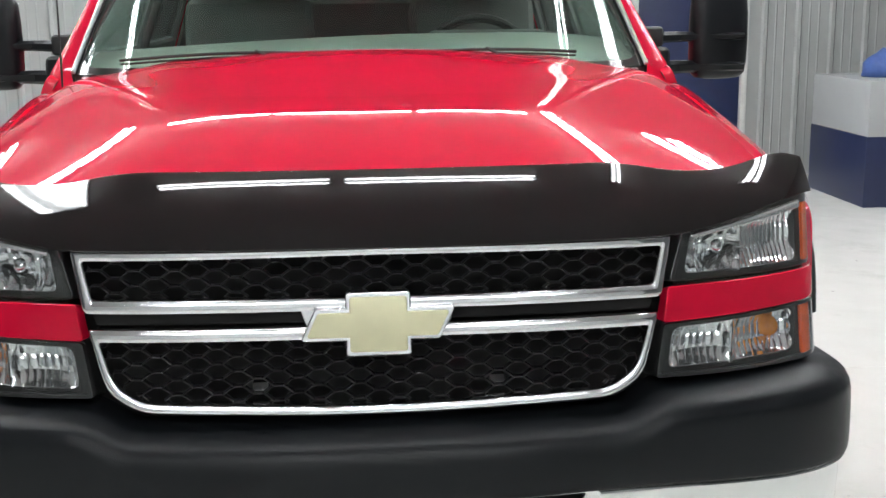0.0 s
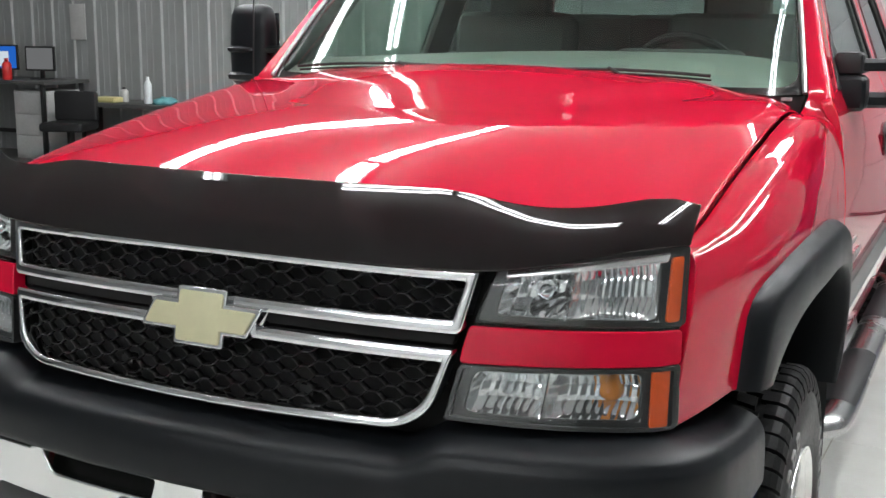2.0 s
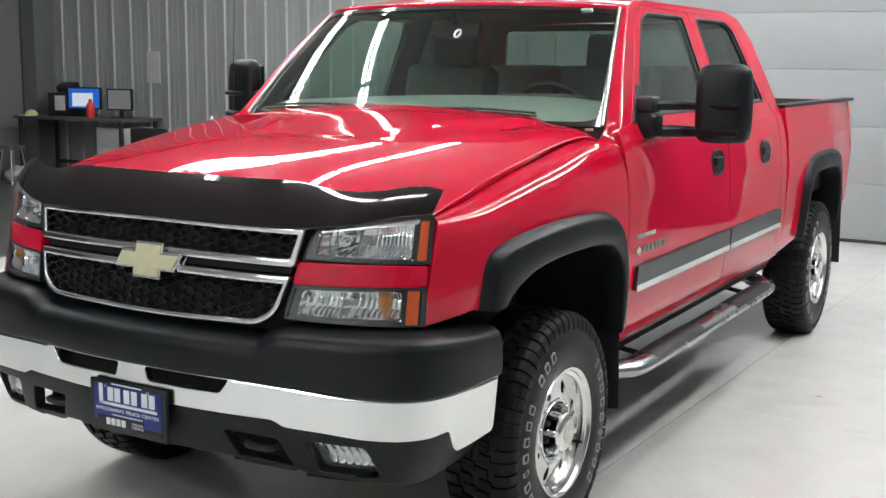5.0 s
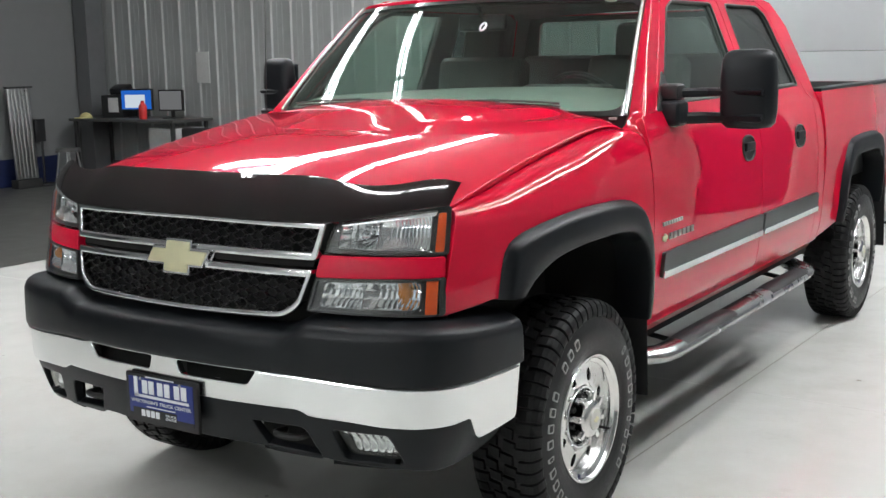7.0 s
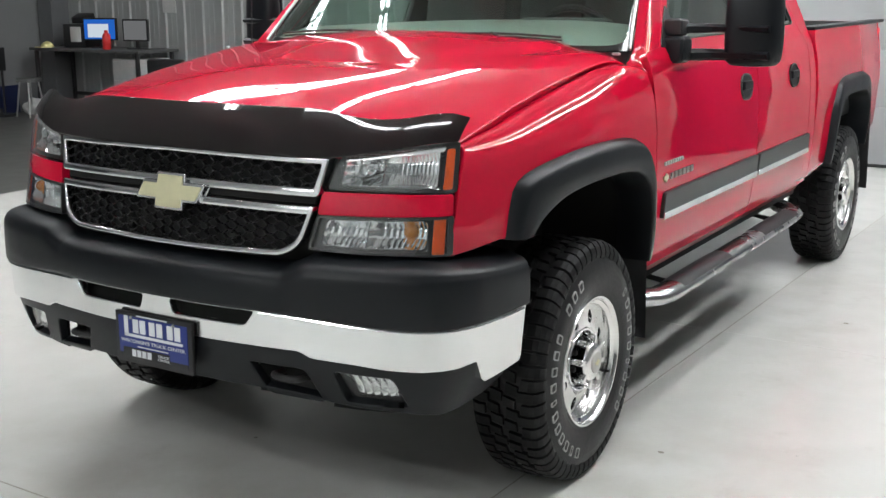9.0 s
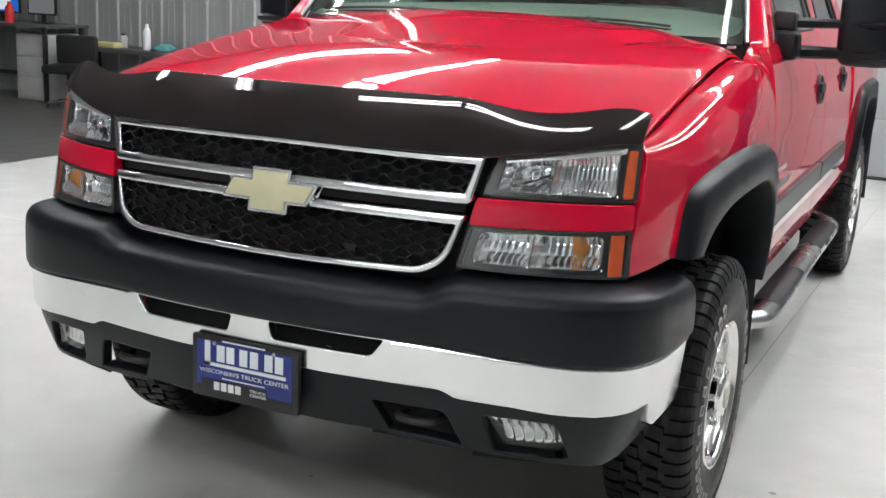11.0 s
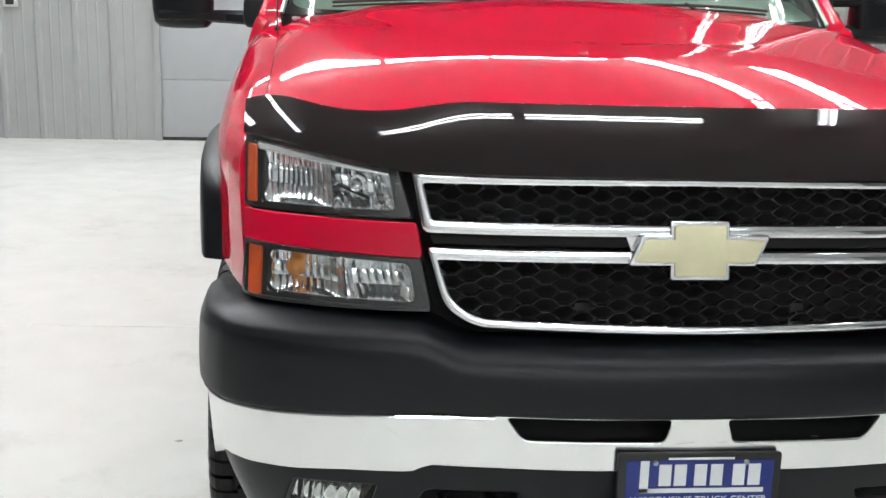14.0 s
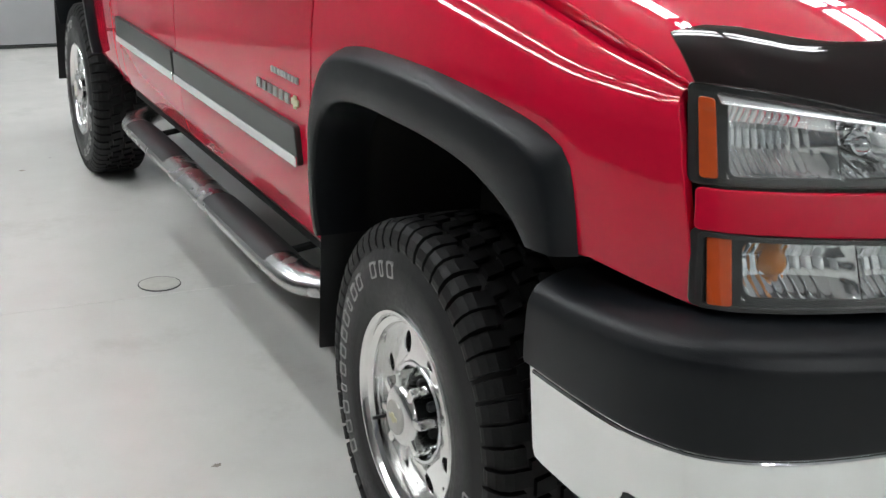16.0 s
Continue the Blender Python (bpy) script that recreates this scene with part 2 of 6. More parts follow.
def curve(pts):
    """A smooth function through the points, with no overshoot."""
    xs, ys = [p[0] for p in pts], [p[1] for p in pts]
    n = len(xs)
    d = [(ys[i + 1] - ys[i]) / (xs[i + 1] - xs[i]) for i in range(n - 1)]
    m = [d[0]] + [0 if d[i - 1] * d[i] <= 0 else 2 * d[i - 1] * d[i] / (d[i - 1] + d[i]) for i in range(1, n - 1)] + [d[-1]]

    def f(x):
        if x <= xs[0]:
            return ys[0] + m[0] * (x - xs[0])
        if x >= xs[-1]:
            return ys[-1] + m[-1] * (x - xs[-1])
        i = 0
        while x > xs[i + 1]:
            i += 1
        h = xs[i + 1] - xs[i]
        t = (x - xs[i]) / h
        return (ys[i] * (1 + 2 * t) * (1 - t) ** 2 + m[i] * h * t * (1 - t) ** 2 + ys[i + 1] * t * t * (3 - 2 * t) + m[i + 1] * h * t * t * (t - 1))
    return f


def smooth(a, b, x):
    t = min(1, max(0, (x - a) / (b - a)))
    return t * t * (3 - 2 * t)


def rounded(pts, r=0.02, seg=4):
    """The closed outline with its corners rounded; r may be a number or one for each corner."""
    out = []
    n = len(pts)
    for i in range(n):
        a, b, c = Vector(pts[i - 1]), Vector(pts[i]), Vector(pts[(i + 1) % n])
        rr = r[i] if isinstance(r, (list, tuple)) else r
        l1, l2 = (a - b).length, (c - b).length
        k = min(rr, l1 * 0.45, l2 * 0.45)
        if k < 1e-5:
            out.append(tuple(b))
            continue
        p, q = b + (a - b) / l1 * k, b + (c - b) / l2 * k
        for j in range(seg + 1):
            t = j / seg
            out.append(tuple(p * (1 - t) ** 2 + b * 2 * t * (1 - t) + q * t * t))
    return out


def offset(pts, k):
    """The closed outline moved outwards by k."""
    area = sum(pts[i - 1][0] * pts[i][1] - pts[i][0] * pts[i - 1][1] for i in range(len(pts)))
    sg = 1 if area > 0 else -1
    out = []
    for i, p in enumerate(pts):
        a, p, c = Vector(pts[i - 1]), Vector(p), Vector(pts[(i + 1) % len(pts)])
        t1, t2 = (p - a).normalized(), (c - p).normalized()
        n1, n2 = Vector((t1.y, -t1.x)) * sg, Vector((t2.y, -t2.x)) * sg
        m = n1 + n2
        out.append(tuple(p + m / max(0.5, m.dot(n1)) * k))
    return out


def sheet(name, loops, fn, step, mat, parent, hint, thick=0.02, edge=0.003, label="", closed=True, lining=None):
    """A panel: the flat outline (with holes), cut into a grid, laid on the surface fn(u, v), with rounded rims and thickness."""
    bm = bmesh.new()
    for loop in loops:
        vs = [bm.verts.new((p[0], p[1], 0)) for p in loop]
        for i in range(len(vs)):
            bm.edges.new((vs[i - 1], vs[i]))
    bmesh.ops.triangle_fill(bm, use_beauty=True, use_dissolve=False, edges=bm.edges[:])
    su, sv = step if isinstance(step, tuple) else (step, step)
    for axis, st in ((0, su), (1, sv)):
        lo, hi = min(v.co[axis] for v in bm.verts), max(v.co[axis] for v in bm.verts)
        k = max(1, round((hi - lo) / st))
        for i in range(1, k):
            no = [0, 0, 0]
            co = [0, 0, 0]
            no[axis], co[axis] = 1, lo + (hi - lo) * i / k
            bmesh.ops.bisect_plane(bm, geom=bm.verts[:] + bm.edges[:] + bm.faces[:], dist=1e-6, plane_co=co, plane_no=no)
    bmesh.ops.remove_doubles(bm, verts=bm.verts[:], dist=1e-6)
    bm.verts.index_update()
    uv = [(v.co.x, v.co.y) for v in bm.verts]
    e = 1e-4
    P, N = [], []
    hint = Vector(hint)
    for u, v in uv:
        p = Vector(fn(u, v))
        a = Vector(fn(u + e, v)) - Vector(fn(u - e, v))
        b = Vector(fn(u, v + e)) - Vector(fn(u, v - e))
        nn = a.cross(b)
        nn = nn.normalized() if nn.length > 1e-14 else hint.copy()
        P.append(p), N.append(nn)
    tot = sum((n for n in N), Vector())
    sgn = 1 if tot.dot(hint) >= 0 else -1
    N = [n * sgn for n in N]
    faces = []
    for f in bm.faces:
        idx = [v.index for v in f.verts]
        flip = (f.normal.z < 0) != (sgn < 0)
        faces.append(idx[::-1] if flip else idx)
    border = [(ed.verts[0].index, ed.verts[1].index, ed.link_faces[0].calc_center_median().to_2d()) for ed in bm.edges if len(ed.link_faces) == 1]
    bm.free()
    verts, norms = list(P), list(N)
    if thick:
        outv = {}
        for a, b, c in border:
            mid = Vector(((uv[a][0] + uv[b][0]) / 2, (uv[a][1] + uv[b][1]) / 2))
            for i in (a, b):
                t = (P[b] - P[a])
                if t.length < 1e-9:
                    continue
                o = t.normalized().cross(N[i])
                inner = Vector(fn(*(mid + (c - mid) * 0.3))) - (P[a] + P[b]) / 2
                if o.dot(inner) > 0:
                    o = -o
                outv[i] = outv.get(i, Vector()) + o
        ring = {}
        for i, o in outv.items():
            o = o.normalized() if o.length > 1e-9 else o
            ids = [i]
            for off, dn, nm in ((0.7, 0.3, (N[i] + o).normalized()), (1.0, 1.0, o), (1.0, None, o)):
                verts.append(P[i] + o * edge * off - N[i] * (edge * dn if dn is not None else thick))
                norms.append(nm)
                ids.append(len(verts) - 1)
            ring[i] = ids
        fset = {}
        walls = []
        hole = loops[-1]
        hu, hv = [p[0] for p in hole], [p[1] for p in hole]
        in_hole = lambda p: min(hu) - 1e-3 < p[0] < max(hu) + 1e-3 and min(hv) - 1e-3 < p[1] < max(hv) + 1e-3
        for f in faces:
            for k in range(len(f)):
                fset[(f[k - 1], f[k])] = True
        for a, b, c in border:
            if a not in ring or b not in ring:
                continue
            if (a, b) in fset:
                a, b = b, a
            for k in range(3):
                if k == 2 and len(loops) > 1 and in_hole(uv[a]) and in_hole(uv[b]):
                    walls.append(len(faces))
                faces.append([ring[a][k], ring[b][k], ring[b][k + 1], ring[a][k + 1]])
        if closed:
            base = len(verts)
            for p, n in zip(P, N):
                verts.append(p - n * thick)
                norms.append(-n)
            nf = [f for f in faces if max(f) < len(P)]
            nfront = len(faces)
            faces += [[base + i for i in f[::-1]] for f in nf]
    me = bpy.data.meshes.new(name)
    me.from_pydata(verts, [], faces)
    if lining and thick and closed:
        me.materials.append(mat)
        me.materials.append(lining)
        lined = [0] * nfront + [1] * (len(faces) - nfront)
        for k in walls:
            lined[k] = 1
        me.polygons.foreach_set("material_index", lined)
    me.validate()
    for p in me.polygons:
        p.use_smooth = True
    me.update()
    if len(me.vertices) == len(norms):
        me.normals_split_custom_set_from_vertices([tuple(n) for n in norms])
    return finish(name, me, mat, parent, label)


def loft(bm, rows, loop=False, cap=False):
    """Quads between rows of points; loop closes each row; cap fills the first and last row."""
    vs = [[bm.verts.new(p) for p in r] for r in rows]
    for a, b in zip(vs, vs[1:]):
        n = len(a)
        for i in range(n if loop else n - 1):
            j = (i + 1) % n
            bm.faces.new((a[i], a[j], b[j], b[i]))
    if cap:
        bm.faces.new(vs[0])
        bm.faces.new(vs[-1])
    return bm


def lathe(bm, profile, centre, axis, seg=48):
    """Turns a profile of (along the axis, radius) round the x axis through the centre; axis is +1 or -1."""
    rows = []
    for k in range(seg):
        a = 2 * math.pi * k / seg
        rows.append([(centre[0] + axis * h, centre[1] + r * math.cos(a), centre[2] + r * math.sin(a)) for h, r in profile])
    rows.append(rows[0])
    loft(bm, rows)
    bmesh.ops.remove_doubles(bm, verts=bm.verts[:], dist=1e-5)
    return bm


def box(bm, c, size, bevel=0.0, m=None, seg=2):
    mat = Matrix.Translation(c) @ (m or Matrix()) @ Matrix.Diagonal((*size, 1))
    r = bmesh.ops.create_cube(bm, size=1.0, matrix=mat)
    if bevel:
        es = {e for v in r["verts"] for e in v.link_edges}
        bmesh.ops.bevel(bm, geom=list(es), offset=bevel, segments=seg, profile=0.6, affect="EDGES")
    return bm


def tube(bm, path, r, seg=10, squash=1.0, cap=True):
    """A round bar along a path; r may be one radius for each point."""
    pts = [Vector(p) for p in path]
    rows = []
    up = Vector((0, 0, 1))
    for i, p in enumerate(pts):
        t = (pts[min(i + 1, len(pts) - 1)] - pts[max(i - 1, 0)]).normalized()
        ref = up if abs(t.dot(up)) < 0.95 else Vector((1, 0, 0))
        a = t.cross(ref).normalized()
        b = a.cross(t).normalized()
        rr = r[i] if isinstance(r, (list, tuple)) else r
        rows.append([tuple(p + a * rr * math.cos(2 * math.pi * k / seg) + b * rr * squash * math.sin(2 * math.pi * k / seg)) for k in range(seg)])
    return loft(bm, rows, loop=True, cap=cap)


def arc_path(pts, n=8):
    """A smooth path through the points."""
    out = []
    P = [Vector(p) for p in pts]
    P = [P[0] * 2 - P[1]] + P + [P[-1] * 2 - P[-2]]
    for i in range(1, len(P) - 2):
        for k in range(n):
            t = k / n
            a, b, c, d = P[i - 1:i + 3]
            out.append(0.5 * (2 * b + (c - a) * t + (2 * a - 5 * b + 4 * c - d) * t * t + (3 * b - a - 3 * c + d) * t ** 3))
    out.append(P[-2])
    return out


def lettering(text, height, mat, parent, m, name="lettering", spacing=1.0, width=None):
    cu = bpy.data.curves.new(name, "FONT")
    cu.body, cu.size, cu.align_x, cu.align_y, cu.extrude = text, height, "CENTER", "CENTER", 0.0006
    cu.space_character = spacing
    tmp = bpy.data.objects.new("tmp", cu)
    me = bpy.data.meshes.new_from_object(tmp)
    bpy.data.objects.remove(tmp)
    if width:
        xs = [v.co.x for v in me.vertices]
        k = width / (max(xs) - min(xs))
        for v in me.vertices:
            v.co.x *= k
    me.transform(m)
    me.materials.clear()
    me.name = name
    return finish(name, me, mat, parent)


# ---------------------------------------------------------------- the room
# the truck's front axle stands at y = FA
FA = 3.588
GROUND = -0.044     # level of the floor
BACK, LEFT, RIGHT, FRONT = FA + 8.0, -11.0, 5.6, -5.5
EDGE = -5.6          # where the pale floor ends


def slab(name, lo, hi, mat, label, category, kind="structure", bevel=0.0):
    bm = bmesh.new()
    c = [(a + b) / 2 for a, b in zip(lo, hi)]
    box(bm, c, [b - a for a, b in zip(lo, hi)], bevel)
    ob = part(name, bm, mat, None)
    return tagged(ob, label, category, "", kind)


def ribbed(name, x0, x1, y, z0, z1, label, facing=-1, pitch=0.335):
    """A ribbed steel wall along x: narrow raised ribs with flat pans and two faint stiffeners between."""
    xs = [(x0, 0)]
    k = 0
    while x0 + (k + 1) * pitch < x1:
        c = x0 + (k + 0.5) * pitch
        xs += [(c - 0.034, 0.0), (c - 0.016, 0.022), (c + 0.016, 0.022), (c + 0.034, 0.0)]
        for off in (0.11, 0.2):
            if c + off + 0.02 < x1:
                xs += [(c + off - 0.012, 0.0), (c + off, 0.004), (c + off + 0.012, 0.0)]
        k += 1
    xs += [(x1, 0)]
    bm = bmesh.new()
    rows = [[(x, y + facing * h, z) for x, h in xs] for z in (z0, z1)]
    rows2 = [[(x, y - facing * 0.1, z) for x, h in xs] for z in (z1, z0)]
    loft(bm, rows + rows2 + [rows[0]])
    bmesh.ops.remove_doubles(bm, verts=bm.verts[:], dist=1e-5)
    return tagged(part(name, bm, WALL_STEEL, None, smooth=0.2), label, "wall", "", "structure")


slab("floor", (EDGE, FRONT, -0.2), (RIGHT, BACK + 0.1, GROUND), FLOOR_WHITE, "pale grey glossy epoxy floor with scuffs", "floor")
slab("floor_dark", (LEFT - 0.1, FRONT, -0.2), (EDGE, BACK + 0.1, GROUND - 0.004), FLOOR_DARK, "dark grey bare concrete floor of the next bay", "floor")
slab("ceiling", (LEFT - 0.1, FRONT - 0.1, CEIL), (RIGHT + 0.1, BACK + 0.2, CEIL + 0.15), CEILING, "dark workshop ceiling", "ceiling")
DOOR0, DOOR1 = -2.36, 1.84
ribbed("wall_north_a", LEFT, DOOR0 - 0.06, BACK, GROUND - 0.02, CEIL, "grey ribbed steel wall panel")
ribbed("wall_north_b", DOOR1 + 0.06, 2.61, BACK, GROUND - 0.02, CEIL, "grey ribbed steel wall panel")
ribbed("wall_north_c", 3.75, RIGHT, BACK, GROUND - 0.02, CEIL, "grey ribbed steel wall panel")
slab("wall_north_d", (2.61, BACK, 2.15), (3.75, BACK + 0.1, CEIL), PLAIN_WALL, "plain grey wall over a door", "wall")
slab("wall_north_e", (DOOR0 - 0.06, BACK, 3.30), (DOOR1 + 0.06, BACK + 0.1, CEIL), PLAIN_WALL, "plain grey wall over a garage door", "wall")
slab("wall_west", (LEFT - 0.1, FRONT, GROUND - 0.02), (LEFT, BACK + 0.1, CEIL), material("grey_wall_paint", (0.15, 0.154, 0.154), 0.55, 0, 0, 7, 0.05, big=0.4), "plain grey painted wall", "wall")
# unseen wall, its grey darkened to dim the reflection in the truck's flank
slab("wall_east", (RIGHT, FRONT, GROUND - 0.02), (RIGHT + 0.1, BACK + 0.1, CEIL), material("east_wall_dimmed", (0.13, 0.134, 0.134), 0.55, 0, 0, 7, 0.05, big=0.4), "plain grey painted wall", "wall")
# unseen wall behind the camera, whitened to brighten chrome, grille and lamps
slab("wall_south", (LEFT - 0.1, FRONT - 0.1, GROUND - 0.02), (RIGHT + 0.1, FRONT, CEIL), material("white_wall_paint", (0.72, 0.73, 0.72), 0.55, 0, 0, 7, 0.05, big=0.4), "plain white wall out of view, kept pale to brighten reflections", "wall")
slab("trim_west", (LEFT, FRONT, GROUND), (LEFT + 0.012, BACK - 0.75, 0.34), BLUE_PAINT, "dark blue painted wall base", "trim")
slab("wall_column", (LEFT + 0.05, BACK - 0.34, GROUND - 0.01), (LEFT + 0.32, BACK - 0.03, CEIL), material("column_paint", (0.11, 0.113, 0.116), 0.5, 0, 0, 10, 0.1), "dark grey steel corner column", "column")
# sectional garage door
gd = thing("garage_door", "white sectional overhead garage door, closed", "garage door", (0, BACK, GROUND), kind="structure")
for i in range(6):
    bm = bmesh.new()
    box(bm, ((DOOR0 + DOOR1) / 2, 0.03, 0.03 + 0.545 * (i + 0.5)), (DOOR1 - DOOR0, 0.05, 0.542), 0.004)
    part("panel", bm, DOOR_WHITE, gd)
for x in (DOOR0 - 0.03, DOOR1 + 0.03):
    bm = bmesh.new()
    box(bm, (x, 0.0, 1.65), (0.06, 0.07, 3.30), 0.004)
    part("jamb", bm, WALL_STEEL, gd)
bm = bmesh.new()
box(bm, ((DOOR0 + DOOR1) / 2, 0.014, 0.012), (DOOR1 - DOOR0, 0.03, 0.020), 0.005)
part("bottom_seal", bm, TRIM, gd, "black rubber bottom seal")
# blue door
bd = thing("door_1", "dark blue steel personnel door, closed", "door", (0, BACK, GROUND), kind="structure")
bm = bmesh.new()
box(bm, (3.18, 0.03, 1.05), (1.02, 0.05, 2.1), 0.004)
part("leaf", bm, BLUE_PAINT, bd)
for x in (2.64, 3.72):
    bm = bmesh.new()
    box(bm, (x, 0.0, 1.06), (0.06, 0.09, 2.12), 0.004)
    part("frame", bm, PALE_GREY, bd)
bm = bmesh.new()
box(bm, (3.18, 0.0, 2.135), (1.14, 0.09, 0.05), 0.004)
part("frame", bm, PALE_GREY, bd)
# joints in the floor
JOINT = material("joint_filler", (0.33, 0.315, 0.27), 0.6, 0, 0, 20, 0.2)
FLOOR_SPECK = material("floor_speck", (0.27, 0.25, 0.21), 0.8, 0, 0, 60, 0.2)
FAINT_JOINT = material("worn_joint_filler", (0.58, 0.575, 0.545), 0.5, 0, 0, 20, 0.2)
for p, length, turn, mt in (((0.88, FA + 2.2), 16.0, 88.46, JOINT), ((0.0, FA + 1.985), 11.0, -1.46, FAINT_JOINT), ((0.0, FA - 1.12), 11.0, -1.46, JOINT)):
    bm = bmesh.new()
    box(bm, (0, 0, 0.0005), (length, 0.006, 0.001), 0.0)
    jt = tagged(part("trim_joint", bm, mt, None), "thin grey filled joint in the floor", "floor joint", "", "structure")
    jt.location = (p[0], p[1], GROUND)
    jt.rotation_euler = (0, 0, radians(turn))
# dried specks of dirt on the floor
for x, s, r, q in ((1.37, 2.43, 0.016, 3), (1.16, 0.34, 0.013, 5), (-1.24, 0.70, 0.015, 8), (-1.31, 4.01, 0.014, 2)):
    rnd = random.Random(q)
    bm = bmesh.new()
    rim = []
    for k in range(11):
        a, e = 2 * math.pi * k / 11, 0.7 * r * rnd.uniform(0.55, 1.2)
        rim.append(bm.verts.new((e * math.cos(a) * 1.5, e * math.sin(a), 0.0)))
    crown = [bm.verts.new((v.co.x * 0.7, v.co.y * 0.7, 0.0016)) for v in rim]
    for k in range(11):
        bm.faces.new((rim[k - 1], rim[k], crown[k], crown[k - 1]))
    bm.faces.new(crown)
    sp = tagged(part("dirt_speck", bm, FLOOR_SPECK, None), "small dark dried speck of dirt on the pale floor", "dirt", "specks on the floor")
    sp.location = (x, FA + s, GROUND)
# floor drain cover
dr = thing("floor_drain", "small round grey drain cover set in the floor", "drain", (-1.057, FA + 2.12, GROUND))
bm = bmesh.new()
bmesh.ops.create_cone(bm, cap_ends=True, segments=32, radius1=0.078, radius2=0.076, depth=0.004, matrix=Matrix.Translation((0, 0, 0.002)))
part("cover", bm, material("drain_cover", (0.50, 0.49, 0.455), 0.4, 0, 0, 30, 0.12), dr)
bm = bmesh.new()
tube(bm, [(0.078 * math.cos(a * math.pi / 16), 0.078 * math.sin(a * math.pi / 16), 0.002) for a in range(33)], 0.0025, 6, cap=False)
part("rim", bm, DARK_STEEL, dr)

# fluorescent lights
HANG = CEIL - 0.06


def strip_light():
    t = thing("ceiling_light", "white fluorescent strip light, lit, under the ceiling", "light", (0, 0, HANG), "workshop ceiling lights")
    bm = bmesh.new()
    box(bm, (0, 0, 0.035), (0.17, 1.22, 0.05), 0.006)
    part("housing", bm, DOOR_WHITE, t)
    for x in (-0.045, 0.045):
        bm = bmesh.new()
        tube(bm, [(x, -0.585, -0.012), (x, 0.585, -0.012)], 0.019, 10)
        part("tube", bm, TUBE_GLOW, t)
    for y in (-0.597, 0.597):
        bm = bmesh.new()
        box(bm, (0, y, -0.008), (0.15, 0.024, 0.05), 0.004)
        part("end_cap", bm, DOOR_WHITE, t)
    return t


LIGHTS = []
MID = -0.27          # the light frame stands a little off the truck's middle
for side in (-1, 1):
    for k in range(6):
        LIGHTS.append((MID + side * 2.22, 3.30 + 1.26 * k, 0))    # inner rows beside the truck
    for k in range(7 if side < 0 else 6):
        for off in (0, 0.24):
            if k:
                LIGHTS.append((MID - 0.20 + side * (3.50 + off), 2.72 + 1.26 * k, 0))      # outer double rows
for k in range(3):
    LIGHTS.append((-1.395 + 1.23 * k, 9.85, 90))             # far cross row
for k in range(2):
    LIGHTS.append((-0.80 + 1.27 * k, 2.70, 90))              # near cross row
for k in range(4):
    for y in (-1.9, -3.2):
        LIGHTS.append((-2.12 + 1.27 * k, y, 90))             # rows over the front of the hall
first = strip_light()
for i, (x, y, turn) in enumerate(LIGHTS):
    m = pose(x, y, HANG, 0, 0, turn)
    if i == 0:
        first.matrix_basis = m
    else:
        copy_thing(first, m)

# ---------------------------------------------------------------- the pickup truck (its own x, s, z: s runs back from the front axle)
truck = thing("pickup_truck", "red crew-cab pickup truck with chrome grille and smoked hood guard", "pickup truck", (0, FA, 0))
SIDES = (1, -1)


def plan(x):
    return -0.925 + 0.038 * x * x + 0.276 * x ** 4


def F(x, z):
    """The front face: it turns back round the corner outside the lamps."""
    return -0.925 + 0.038 * x * x + 0.242 * x ** 4 + 14 * max(0.0, abs(x) - 0.862) ** 2 + 0.22 * (z - 1.0)


def front(off=0.0):
    return lambda x, z: (x, F(x, z) + off, z)


# hood height: a gently crowned sheet with a rolled front edge and a raised dome over the rear half
def hood_front(x):
    return plan(x) + 0.075 + 0.02 * smooth(0.5, 0.7, abs(x))


def hood_back(x):
    return 0.47 + 0.16 * (x / 0.85) ** 2


# coefficients by even powers across and powers along
HOOD_SHAPE = (
    (1.36960, 0.11153, -0.08057, 0.16188, -0.03185, -0.17882, 0.06066),
    (0.02098, 0.02658, 0.17083, -0.30811, -0.34142, 0.30231, 0.13279),
    (-0.28928, 0.08857, -0.25339, 0.09900, 0.27186, 0.03587, -0.27694),
    (0.36227, -0.08449, 0.49757, 0.09468, 0.30356, -0.12133, -0.25010),
    (-0.15903, -0.00006, -0.38422, -0.05974, -0.16410, -0.03126, 0.27757),
)


def hood_z(x, s):
    q, x2 = (s + 0.2) / 0.75, x * x
    z = sum(c * q ** j * (x2 / 0.7396) ** k for k, row in enumerate(HOOD_SHAPE) for j, c in enumerate(row))
    half = 0.36 + 0.29 * smooth(-0.05, 0.50, s)
    m = max(0.0, s + 0.11 - 0.22 * x2)
    return z + (0.035 * m + 0.03 * m * m + 0.085 * m ** 3) * (1 - smooth(half - 0.10, half + 0.13, abs(x)))


X = curve([(0.45, 0.935), (0.58, 0.968), (0.66, 0.990), (0.78, 1.002), (0.95, 1.009), (1.1, 1.007), (1.2, 0.999), (1.3, 0.984), (1.37, 0.966), (1.41, 0.946), (1.45, 0.930), (1.6, 0.873), (1.75, 0.815), (1.87, 0.765), (1.93, 0.73)])
taper = curve([(-0.9, 0.18), (-0.78, 0.138), (-0.70, 0.106), (-0.6, 0.072), (-0.45, 0.038), (-0.2, 0.012), (0.1, 0.0), (6, 0.0)])


def tuck(s):
    """The bed draws in a little towards the tailgate."""
    return 0.04 * smooth(4.05, 4.9, s)


def flank(side, off=0.0):
    return lambda s, z: (side * (X(z) - taper(s) + off), s, z)


SEAM = 0.862


